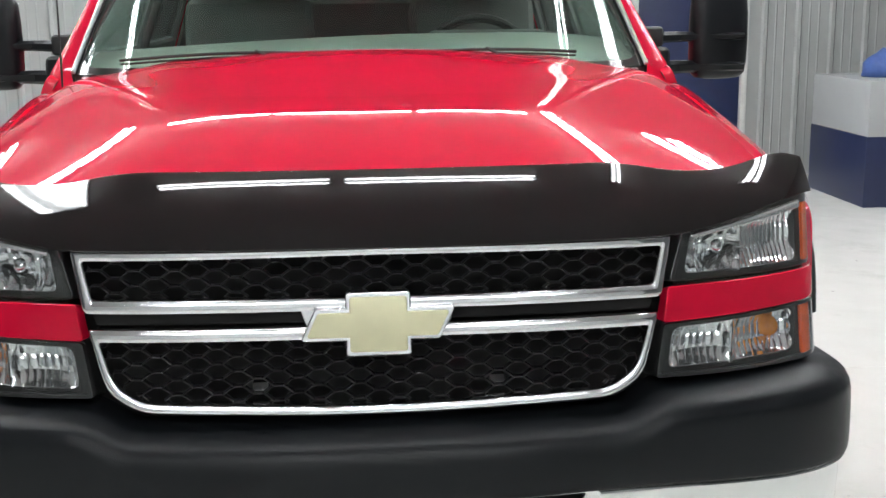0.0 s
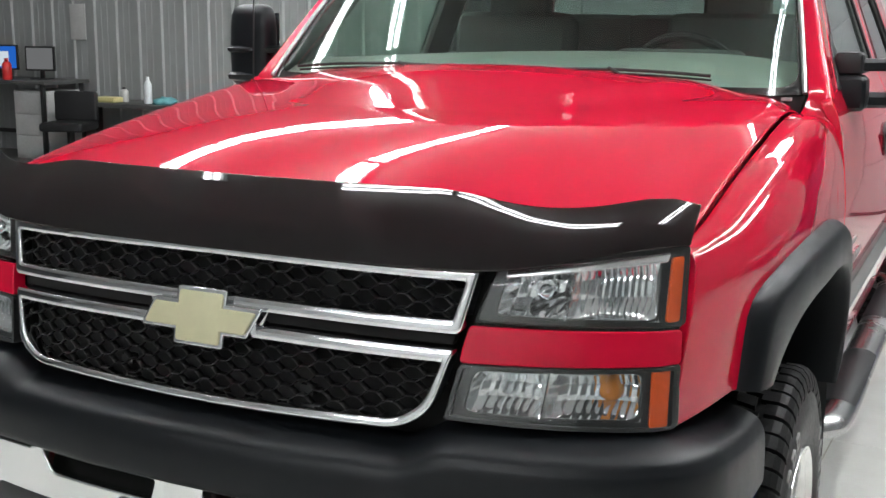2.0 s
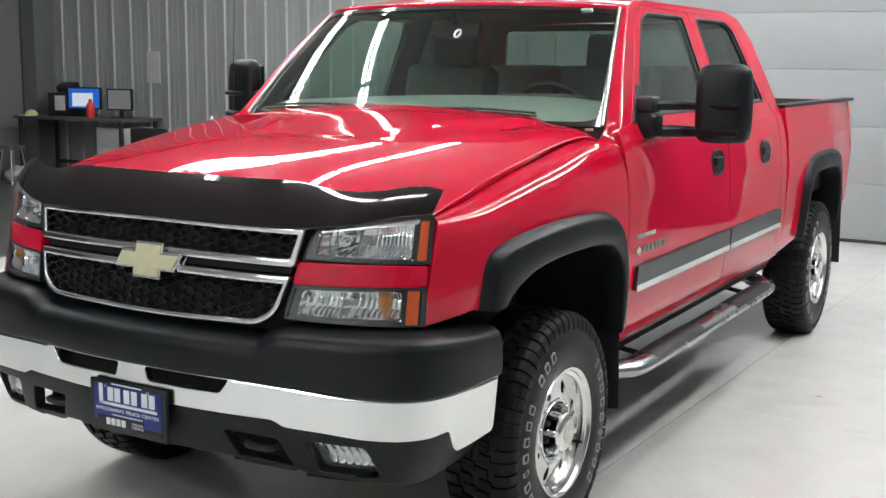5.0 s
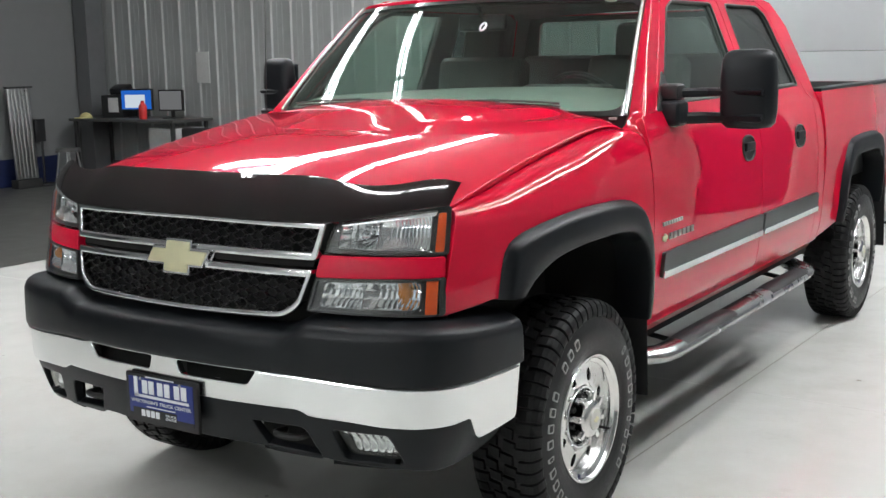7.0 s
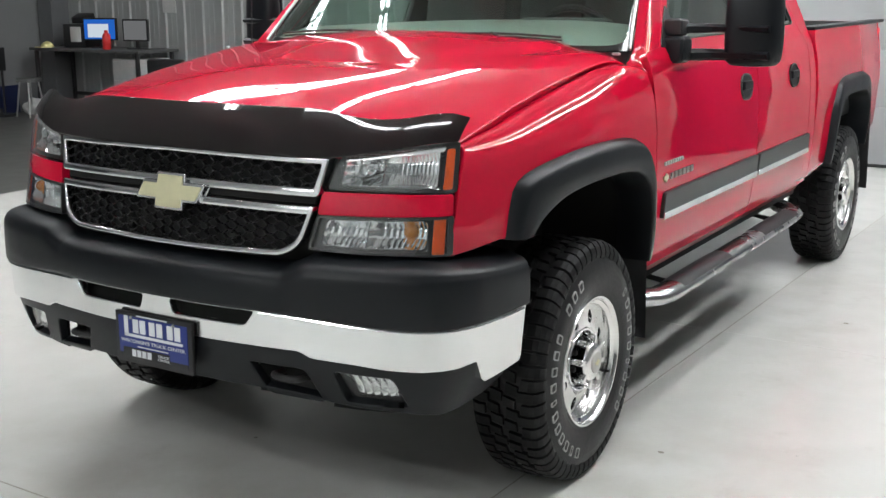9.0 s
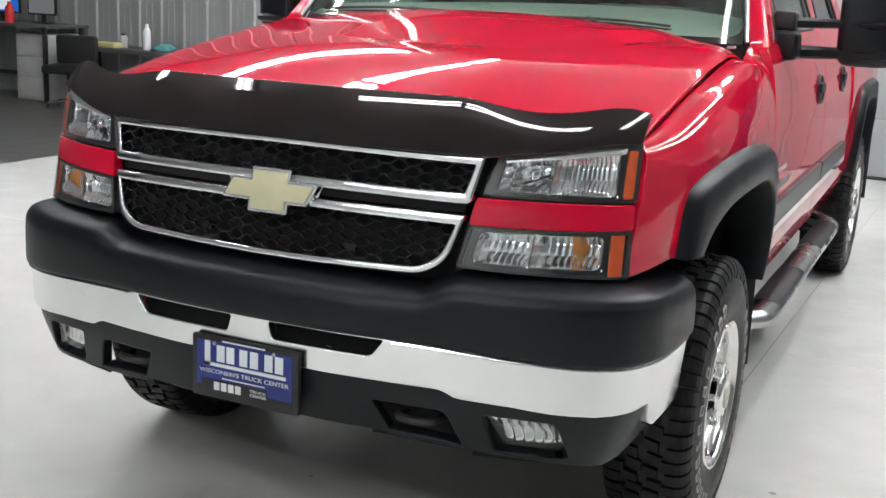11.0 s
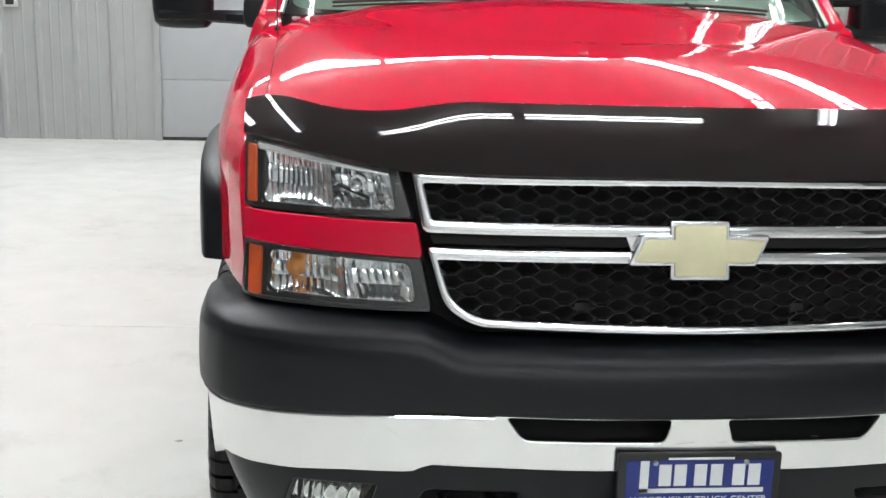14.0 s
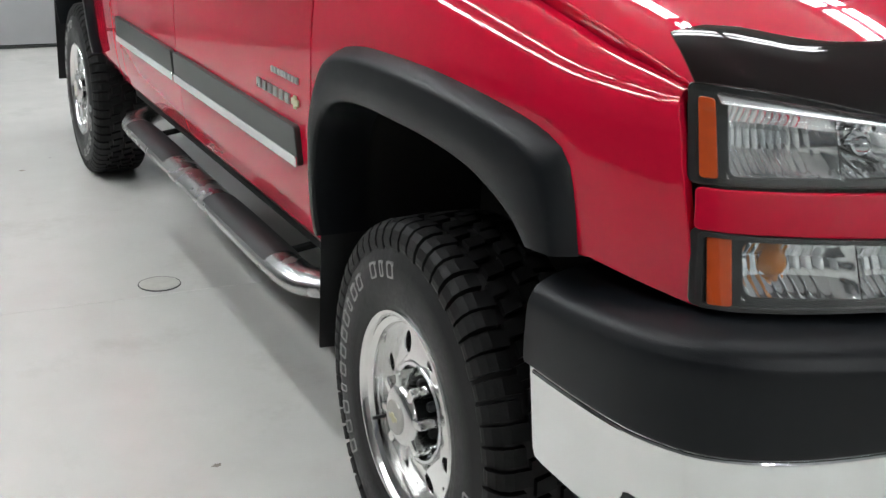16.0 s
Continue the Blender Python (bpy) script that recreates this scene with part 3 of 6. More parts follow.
def wing(side):
    def f(s, q):
        if q <= 1.12:
            return (side * (X(q) - taper(s)), s, q)
        a = min(1.0, (q - 1.12) / 0.30) * math.pi / 2
        k = smooth(0.0, 0.56, s)
        drop = 0.006 + 0.018 * smooth(-0.72, -0.40, s) * (1 - 0.7 * k)
        zs = hood_z(SEAM, max(s, hood_front(SEAM) + 0.005)) - drop
        inner = SEAM + 0.006
        z = 1.12 + (zs - 1.12) * math.sin(a) ** (0.86 - 0.26 * k)
        xs = X(1.12) * (1 - k) + X(z) * k - taper(s)
        return (side * (inner + (xs - inner) * max(0.0, math.cos(a)) ** (0.78 - 0.44 * k)), s, z)
    return f


# hood
n = 24
loop = [(-SEAM + 2 * SEAM * i / n, 0.0) for i in range(n + 1)] + [(SEAM - 2 * SEAM * i / n, 1.0) for i in range(n + 1)]


def hood_map(x, v):
    s = hood_front(x) + (hood_back(x) - hood_front(x)) * v
    return (x, s, hood_z(x, s))


sheet("hood", [loop], hood_map, (0.025, 0.018), PAINT, truck, (0, 0, 1), 0.026, 0.006)

# fenders, with the wheel arch cut out
ARCH_OUT = [(-0.522, 0.905), (-0.508, 0.985), (-0.486, 1.055), (-0.448, 1.084), (-0.36, 1.106), (-0.2, 1.125), (0.0, 1.135), (0.2, 1.132), (0.34, 1.117), (0.42, 1.086), (0.462, 1.03), (0.497, 0.945), (0.518, 0.80), (0.525, 0.64)]
ARCH_IN = [(-0.44, 0.905), (-0.40, 0.942), (-0.33, 0.976), (-0.255, 1.0), (-0.15, 1.014), (-0.05, 1.02), (0.10, 1.022), (0.20, 1.018), (0.30, 1.006), (0.375, 0.978), (0.44, 0.912), (0.475, 0.80), (0.485, 0.72), (0.49, 0.64)]


# over the rear wheels both legs of the arch are long
REAR_OUT = [(-p[0], p[1]) for p in ARCH_OUT[::-1] if p[0] > 0] + [p for p in ARCH_OUT if p[0] >= 0]
REAR_IN = [(-p[0], p[1]) for p in ARCH_IN[::-1] if p[0] > 0] + [p for p in ARCH_IN if p[0] > 0]


def resample(pts, k):
    P = [Vector(p) for p in pts]
    L = [0]
    for a, b in zip(P, P[1:]):
        L.append(L[-1] + (b - a).length)
    out = []
    fx, fy = curve([(l, p[0]) for l, p in zip(L, P)]), curve([(l, p[1]) for l, p in zip(L, P)])
    for i in range(k):
        l = L[-1] * i / (k - 1)
        out.append((fx(l), fy(l)))
    return out


def arch_mid(k, w=0.5, rear=False):
    a, b = (resample(REAR_OUT, k), resample(REAR_IN, k)) if rear else (resample(ARCH_OUT, k), resample(ARCH_IN, k))
    return [(p[0] * (1 - w) + q[0] * w, p[1] * (1 - w) + q[1] * w) for p, q in zip(a, b)]


for side in SIDES:
    fe = lambda z: F(0.898, z) + 0.006
    loop = [(fe(0.885), 0.888), (-0.545, 0.912)] + [(p[0], p[1]) for p in arch_mid(20, 0.6)] + [(0.573, 0.665), (0.573, 1.42)]
    loop += [(0.573 + (fe(1.2) + 0.02 - 0.573) * i / 10, 1.42) for i in range(1, 11)] + [(fe(1.17), 1.22), (fe(1.1), 1.1), (fe(1.0), 1.0)]
    sheet("fender", [loop], wing(side), (0.035, 0.03), PAINT, truck, (side, 0, 0), 0.02, 0.003)

# wheel arch flares
def flare(side, s0, rear=False):
    a, b = (resample(REAR_OUT, 56), resample(REAR_IN, 56)) if rear else (resample(ARCH_OUT, 44), resample(ARCH_IN, 44))
    rows = []
    for p, q in zip(a, b):
        row = []
        for w, off in ((-0.02, -0.006), (0.0, 0.005), (0.03, 0.013), (0.13, 0.031), (0.19, 0.037), (0.26, 0.040), (0.60, 0.042), (0.92, 0.042), (0.98, 0.038), (1.0, 0.030), (1.03, -0.02), (1.06, -0.10)):
            s, z = p[0] + (q[0] - p[0]) * w, p[1] + (q[1] - p[1]) * w
            x = X(min(z, 1.12)) - taper(s + s0) - tuck(s + s0)
            row.append((side * (x + off), s + s0, z))
        rows.append(row)
    bm = bmesh.new()
    loft(bm, rows)
    part("wheel_flare", bm, GREY_PLASTIC, truck, "dark grey plastic wheel-arch flare", 1.0)


for side in SIDES:
    flare(side, 0.0)
    flare(side, 3.886, True)
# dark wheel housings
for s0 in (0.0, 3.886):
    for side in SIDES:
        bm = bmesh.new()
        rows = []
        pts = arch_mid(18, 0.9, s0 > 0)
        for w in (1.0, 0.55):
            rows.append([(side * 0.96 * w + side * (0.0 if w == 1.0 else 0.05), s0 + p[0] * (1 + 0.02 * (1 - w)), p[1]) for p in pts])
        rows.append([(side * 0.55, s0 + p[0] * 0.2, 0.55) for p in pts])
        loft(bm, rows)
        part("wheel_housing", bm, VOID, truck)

# doors and cab sides
for side in SIDES:
    fr = [(0.583, 0.585), (1.890, 0.585), (1.890, 1.896), (1.29, 1.896), (1.180, 1.862), (0.745, 1.418), (0.583, 1.405)]
    fw = [(0.835, 1.445), (1.80, 1.448), (1.79, 1.872), (1.32, 1.872), (1.222, 1.838)]
    rd = [(1.902, 0.585), (2.852, 0.585), (2.852, 1.385), (2.79, 1.42), (2.60, 1.855), (2.5, 1.896), (1.902, 1.896)]
    rw = [(1.985, 1.450), (2.70, 1.462), (2.545, 1.835), (2.455, 1.872), (1.985, 1.872)]
    for nm, o, w, gm in (("front_door", fr, fw, SIDE_GLASS), ("rear_door", rd, rw, DARK_GLASS)):
        d = sheet(nm, [rounded(o, 0.02), rounded(w, 0.03)], flank(side), (0.06, 0.03), PAINT, truck, (side, 0, 0), 0.03, 0.003, lining=CABIN)
        grown = [(p[0] + (0.012 if p[0] > sum(a[0] for a in w) / 5 else -0.012), p[1] + (0.012 if p[1] > 1.63 else -0.012)) for p in w]
        g = sheet("window", [rounded(grown, 0.03)], flank(side, -0.012), (0.1, 0.06), gm, d, (side, 0, 0), 0.004, 0.001)
        g.visible_shadow = False
        # rubber seal round the window
        bm = bmesh.new()
        path = [flank(side, -0.001)(*p) for p in rounded(w, 0.03)]
        tube(bm, path + path[:1], 0.006, 6, cap=False)
        part("window_seal", bm, BLACK_PLASTIC, d)
        bm = bmesh.new()
        path = [flank(side, -0.024)(*p) for p in rounded(w, 0.03)]
        tube(bm, path + path[:1], 0.016, 6, cap=False)
        part("window_trim", bm, CABIN, d)
        # handle
        hs = 1.70 if nm == "front_door" else 2.52
        hx = 1.205
        oval = lambda k: [(hs + 0.080 * k * math.copysign(abs(math.cos(t)) ** 0.8, math.cos(t)), hx + 0.056 * k * math.copysign(abs(math.sin(t)) ** 0.8, math.sin(t))) for t in [2 * math.pi * i / 28 for i in range(28)]]
        sheet("handle_recess", [oval(1.0)], flank(side, 0.0025), (0.05, 0.05), BLACK_PLASTIC, d, (side, 0, 0), 0.006, 0.002)
        bm = bmesh.new()
        ring_pts = [flank(side, 0.004)(*p) for p in oval(1.0)]
        tube(bm, ring_pts + ring_pts[:1], 0.005, 6, cap=False)
        part("handle_ring", bm, TRIM, d)
        bm = bmesh.new()
        c = flank(side, 0.008)(hs, hx + 0.006)
        box(bm, c, (0.018, 0.125, 0.040), 0.008, seg=3)
        part("door_handle", bm, GREY_PLASTIC, d, "black pull handle")
        # side moulding with a bright lower strip
        a, b = (0.655, 1.885) if nm == "front_door" else (1.912, 2.845)
        mo = sheet("side_moulding", [rounded([(a, 0.776), (b, 0.776), (b, 0.868), (a + 0.012, 0.868)], 0.008)], flank(side, 0.016), (0.1, 0.02), TRIM, d, (side, 0, 0), 0.018, 0.004, "dark grey side moulding")
        sheet("chrome_strip", [rounded([(a + 0.004, 0.772), (b - 0.004, 0.772), (b - 0.004, 0.796), (a + 0.004, 0.796)], 0.004)], flank(side, 0.021), (0.1, 0.02), CHROME, d, (side, 0, 0), 0.012, 0.003)
        if nm == "front_door":
            # badge: two rows of unreadable small characters and a small gold mark
            for row, (z, hgt, s0, s1, cnt, mt) in enumerate(((0.985, 0.022, 0.655, 0.865, 8, PALE_GREY), (0.930, 0.036, 0.715, 0.99, 6, STEEL))):
                wd = (s1 - s0) / cnt
                for k in range(cnt):
                    bm = bmesh.new()
                    box(bm, flank(side, 0.003)(s0 + wd * (k + 0.5), z), (0.006, wd * 0.68, hgt * 0.72), 0.002)
                    part("badge_bar", bm, mt, d)
            bm = bmesh.new()
            box(bm, flank(side, 0.003)(0.68, 0.930), (0.006, 0.05, 0.018), 0.003)
            box(bm, flank(side, 0.0035)(0.68, 0.930), (0.006, 0.018, 0.034), 0.003)
            part("badge_mark", bm, GOLD, d)
    cab = [(0.625, 1.412), (0.875, 1.665), (1.11, 1.882), (1.25, 1.925), (1.4, 1.93), (2.55, 1.93), (2.74, 1.90), (2.86, 1.78), (2.955, 1.5), (2.985, 1.15), (2.985, 0.585), (2.860, 0.585), (2.860, 1.388), (2.797, 1.426), (2.607, 1.861), (2.505, 1.902), (1.285, 1.902), (1.175, 1.868), (0.74, 1.424)]
    sheet("cab_side", [cab], flank(side), (0.06, 0.03), PAINT, truck, (side, 0, 0), 0.04, 0.003, lining=CABIN)


def screen(u, v):
    """The windscreen: u from -1 to 1 across, v from 0 at its foot to 1."""
    return (u * (0.880 - 0.137 * v), 0.615 + 0.475 * v - 0.10 * (1 - u * u) - 0.075 * (1 - abs(u) ** 8), 1.408 + 0.467 * v + 0.022 * (1 - u * u) * v + 0.02 * math.sin(math.pi * v))


ws = sheet("windscreen", [[(-1, 0), (1, 0), (1, 1), (-1, 1)]], screen, (0.04, 0.08), SCREEN_GLASS, truck, (0, -1, 1), 0.005, 0.001)
ws.visible_shadow = False


def inset(k):
    return lambda u, v: tuple(Vector(screen(u, v)) + Vector((0, -0.7, 0.7)) * k)


ring = [(-1, 0), (1, 0), (1, 1), (-1, 1)]
hole = rounded([(-0.980, 0.035), (0.980, 0.035), (0.982, 0.955), (-0.982, 0.955)], 0.08, 6)
sheet("screen_border", [ring, hole], inset(0.004), (0.08, 0.08), material("black_frit", (0.006, 0.007, 0.007), 0.08, 0, 0.5, 60, 0.1), ws, (0, -1, 1), 0.003, 0.001)
# A pillars and a bright strip added for the pale reflection beside the glass
for side in SIDES:
    rows = []
    for k in range(13):
        t = k / 12
        w = Vector(screen(side, t))
        c = Vector(flank(side)(0.625 + 0.25 * t * 2 if t < 0.5 else 0.875 + 0.235 * (t - 0.5) * 2, 1.412 + 0.253 * t * 2 if t < 0.5 else 1.665 + 0.217 * (t - 0.5) * 2))
        row = []
        for q in (0.0, 0.2, 0.4, 0.6, 0.8, 1.0):
            p = w.lerp(c, q) + Vector((side * 0.8, -0.35, 0.45)).normalized() * (0.014 * math.sin(math.pi * min(1, q * 1.0)) + 0.004)
            row.append(tuple(p))
        rows.append(row)
    lead = []
    for i in range(6):
        p = Vector(wing(side)(0.572, 1.42 - 0.135 * i / 5))
        lead.append(tuple(p + Vector((0, 0.004, 0.0))))
    mid = [tuple((Vector(a) * 0.45 + Vector(b) * 0.55) + Vector((0, 0.004, -0.006))) for a, b in zip(lead, rows[0])]
    rows = [lead, mid] + rows
    bm = bmesh.new()
    loft(bm, rows)
    part("windscreen_pillar", bm, PAINT, truck, "", 1.2)
    bm = bmesh.new()
    loft(bm, [[tuple(Vector(p) - Vector((side * 0.8, -0.35, 0.45)).normalized() * 0.016) for p in r[:5]] for r in rows[4:]])
    part("pillar_trim", bm, CABIN, truck, "dark grey inner pillar trim", 1.2)
    bm = bmesh.new()
    tube(bm, [tuple(Vector(screen(side * 0.995, k / 12)) + Vector((0, -0.010, 0.008))) for k in range(13)], 0.007, 8)
    part("screen_strip", bm, STEEL, truck, "dull bright strip standing for the reflection beside the windscreen")

# roof
def roof_map(u, v):
    x = u * 0.733
    s0 = 1.090 - 0.10 * (1 - u * u) - 0.075 * (1 - abs(u) ** 8)
    s = s0 + (2.80 - s0) * v
    z = 1.962 - 0.034 * abs(u) ** 2.2 - 0.052 * (1 - smooth(0.0, 0.16, v)) * (1 - 0.35 * u * u) - 0.03 * smooth(0.85, 1.0, v)
    return (x, s, z)


sheet("roof", [[(-1, 0), (1, 0), (1, 1), (-1, 1)]], roof_map, (0.04, 0.035), PAINT, truck, (0, 0, 1), 0.03, 0.006, lining=CABIN)
# back of the cab with its window
back = [(-0.95, 0.62), (0.95, 0.62), (0.95, 1.38), (0.90, 1.46), (0.74, 1.88), (-0.74, 1.88), (-0.90, 1.46), (-0.95, 1.38)]
bw = [(-0.76, 1.42), (0.76, 1.42), (0.67, 1.85), (-0.67, 1.85)]
cb = sheet("cab_back", [back, rounded(bw, 0.05)], lambda x, z: (x, 2.93 - 0.33 * max(0, z - 1.42), z), 0.12, PAINT, truck, (0, 1, 0), 0.03, lining=CABIN)
g = sheet("rear_window", [rounded([(p[0] * 1.02, p[1]) for p in bw], 0.05)], lambda x, z: (x, 2.92 - 0.33 * max(0, z - 1.42), z), 0.2, REAR_GLASS, cb, (0, 1, 0), 0.004)
g.visible_shadow = False

# cowl between hood and windscreen
bm = bmesh.new()
rows = []
for i in range(31):
    u = -1 + 2 * i / 30
    x = u * 0.85
    s0 = hood_back(x) - 0.05
    a = Vector((x, s0, hood_z(x, s0) - 0.05))
    b = Vector(screen(u, 0.02)) + Vector((0, -0.01, -0.004))
    rows.append([tuple(a), tuple(a.lerp(b, 0.4) + Vector((0, 0, -0.012))), tuple(a.lerp(b, 0.75) + Vector((0, 0, -0.008))), tuple(b)])
loft(bm, rows)
part("cowl", bm, BLACK_PLASTIC, truck, "black plastic cowl below the windscreen", 1.2)
for side in SIDES:
    bm = bmesh.new()
    box(bm, (side * 0.822, 0.605, 1.400), (0.045, 0.07, 0.010), 0.004)
    part("cowl_corner", bm, PALE_GREY, truck)

# wipers
for x0, x1 in ((-0.70, -0.02), (-0.02, 0.62)):
    bm = bmesh.new()
    pts = []
    for k in range(9):
        t = k / 8
        u = (x0 + (x1 - x0) * t) / 0.85
        v = 0.030 + 0.050 * math.sin(math.pi * (0.1 + 0.7 * t))
        pts.append(tuple(Vector(screen(u, v)) + Vector((0, -0.020, 0.020))))
    tube(bm, pts, 0.005, 6)
    tube(bm, [tuple(Vector(p) + Vector((0, 0.010, -0.012))) for p in pts], 0.0035, 6)
    mid = pts[4]
    tube(bm, [tuple(Vector(screen((x1 - 0.12) / 0.85, 0.0)) + Vector((0, -0.03, -0.012))), tuple(Vector(mid) + Vector((0.05, -0.008, 0.006)))], [0.009, 0.005], 6)
    part("wiper", bm, BLACK_PLASTIC, truck)

# cabin
bm = bmesh.new()
rows = []
for i in range(25):
    u = -1 + 2 * i / 24
    a = Vector(screen(u * 0.97, 0.01)) + Vector((0, 0.012, -0.004))
    s1 = 1.02 - 0.06 * u * u
    up = -0.045 * max(0.0, (0.25 - u) / 1.25) ** 1.5 - 0.03 * max(0.0, (u - 0.6) / 0.4) ** 2
    rows.append([tuple(a), (a.x, a.y + 0.10, 1.445), (a.x, 0.80, 1.482 + up * 0.6), (a.x, s1 - 0.10, 1.512 + up), (a.x, s1 - 0.02, 1.508 + up), (a.x * 0.98, s1 + 0.02, 1.46 + up), (a.x * 0.98, s1 - 0.02, 1.15), (a.x * 0.98, s1 + 0.02, 0.80)])
loft(bm, rows)
part("dashboard", bm, DASH, truck, "grey-green vinyl dashboard", 0.9)
bm = bmesh.new()
pts = [(0.40 + 0.19 * math.cos(a * math.pi / 16), 1.19 - 0.085 * math.sin(a * math.pi / 16), 1.39 + 0.17 * math.sin(a * math.pi / 16)) for a in range(33)]
tube(bm, pts, 0.016, 8, cap=False)
tube(bm, [(0.40, 1.02, 1.28), (0.40, 1.17, 1.345)], [0.04, 0.06], 10)
box(bm, (0.40, 1.185, 1.35), (0.34, 0.02, 0.05), 0.008)
part("steering_wheel", bm, BLACK_PLASTIC, truck)
bm = bmesh.new()
box(bm, (0.42, 1.00, 1.50), (0.40, 0.12, 0.04), 0.03, seg=4)
part("instrument_hood", bm, SEAT, truck)


def seat(x, s, headrest=True):
    bm = bmesh.new()
    box(bm, (x, s - 0.22, 1.02), (0.52, 0.55, 0.18), 0.06, seg=3)
    box(bm, (x, s + 0.06, 1.33), (0.50, 0.16, 0.62), 0.06, Matrix.Rotation(radians(-10), 4, "X"), 3)
    if headrest:
        box(bm, (x, s + 0.13, 1.70), (0.25, 0.10, 0.19), 0.045, Matrix.Rotation(radians(-8), 4, "X"), 3)
        tube(bm, [(x - 0.05, s + 0.11, 1.55), (x - 0.05, s + 0.12, 1.65)], 0.008, 6)
        tube(bm, [(x + 0.05, s + 0.11, 1.55), (x + 0.05, s + 0.12, 1.65)], 0.008, 6)
    part("seat", bm, SEAT, truck)


for x, s, rest in ((-0.44, 1.62, True), (0.44, 1.62, True), (-0.45, 2.55, False), (0.0, 2.55, False), (0.45, 2.55, False)):
    seat(x, s, rest)
bm = bmesh.new()
box(bm, (0, 1.9, 0.70), (1.86, 2.1, 0.10), 0.02)
part("cabin_floor", bm, CABIN, truck)
for side in SIDES:
    sheet("door_lining", [[(0.66, 0.7), (2.88, 0.7), (2.88, 1.40), (0.66, 1.40)]], flank(side, -0.055), (0.2, 0.1), CABIN, truck, (-side, 0, 0), 0.01)
for side in SIDES:
    sheet("pillar_trim", [[(1.80, 1.42), (1.99, 1.42), (1.99, 1.905), (1.80, 1.905)]], flank(side, -0.036), (0.1, 0.06), CABIN, truck, (-side, 0, 0), 0.008)
    sheet("pillar_trim", [[(2.73, 1.42), (2.94, 1.42), (2.76, 1.89), (2.57, 1.89)]], flank(side, -0.036), (0.1, 0.06), CABIN, truck, (-side, 0, 0), 0.008)
sheet("headlining", [[(-0.98, 0.02), (0.98, 0.02), (0.98, 0.99), (-0.98, 0.99)]], lambda u, v: tuple(Vector(roof_map(u, v)) - Vector((0, 0, 0.045))), (0.1, 0.1), CABIN, truck, (0, 0, -1), 0.008)
bm = bmesh.new()
box(bm, (0, 0.99, 1.795), (0.25, 0.03, 0.075), 0.014, Matrix.Rotation(radians(-12), 4, "X"), 3)
tube(bm, [(0, 0.98, 1.82), (0, 0.955, 1.87)], 0.012, 8)
part("rear_view_mirror", bm, BLACK_PLASTIC, truck)
bm = bmesh.new()
box(bm, (0, 1.006, 1.795), (0.23, 0.004, 0.06), 0.001, Matrix.Rotation(radians(-12), 4, "X"))
part("mirror_glass", bm, CHROME, truck)
bm = bmesh.new()
tube(bm, [tuple(Vector(screen(0.17 + 0.016 * math.cos(a * math.pi / 10), 0.70 + 0.035 * math.sin(a * math.pi / 10))) + Vector((0, -0.006, 0.006))) for a in range(21)], 0.005, 6, cap=False)
part("sticker", bm, WHITE_PRINT, truck, "small white ring-shaped sticker")
bm = bmesh.new()
box(bm, tuple(Vector(screen(0.845, 0.955)) + Vector((0, -0.004, 0.008))), (0.05, 0.012, 0.014), 0.001, Matrix.Rotation(radians(45), 4, "X"))
part("sticker", bm, material("pale_green_print", (0.45, 0.65, 0.55), 0.5, 0, 0, 60, 0.1), truck, "small pale green sticker")

# ---------------------------------------------------------------- front end
# black panel behind grille and lamps
sheet("front_panel", [[(-0.885, 0.84), (0.885, 0.84), (0.875, 1.195), (0.57, 1.165), (-0.57, 1.165), (-0.875, 1.195)]], front(0.065), (0.08, 0.1), VOID, truck, (0, -1, 0), 0.02)

grille = [("upper", [(-0.556, 1.164), (0, 1.169), (0.556, 1.164), (0.534, 1.055), (-0.534, 1.055)], [(-0.541, 1.149), (0, 1.153), (0.541, 1.149), (0.521, 1.072), (-0.521, 1.072)]),
          ("lower", [(-0.524, 1.021), (0.524, 1.021), (0.493, 0.912), (0.436, 0.879), (0, 0.865), (-0.436, 0.879), (-0.493, 0.912)],
           [(-0.512, 1.005), (0.512, 1.005), (0.484, 0.922), (0.431, 0.889), (0, 0.875), (-0.431, 0.889), (-0.484, 0.922)])]
gr = new("grille")
gr.parent = truck


def inside(p, poly):
    c = False
    for i in range(len(poly)):
        (x1, y1), (x2, y2) = poly[i - 1], poly[i]
        if (y1 > p[1]) != (y2 > p[1]) and p[0] < (x2 - x1) * (p[1] - y1) / (y2 - y1) + x1:
            c = not c
    return c


def bar(bm, a, b, off, w, depth):
    """A thin bar of the honeycomb between two points of the front face."""
    A, B = Vector((a[0], F(*a) + off, a[1])), Vector((b[0], F(*b) + off, b[1]))
    t = (B - A).normalized()
    nrm = Vector((0, -1, 0))
    sd = t.cross(nrm).normalized() * w / 2
    rows = []
    for p in (A, B):
        rows.append([tuple(p + sd * 0.6), tuple(p + sd + Vector((0, depth, 0))), tuple(p - sd + Vector((0, depth, 0))), tuple(p - sd * 0.6)])
    loft(bm, rows, loop=True, cap=True)


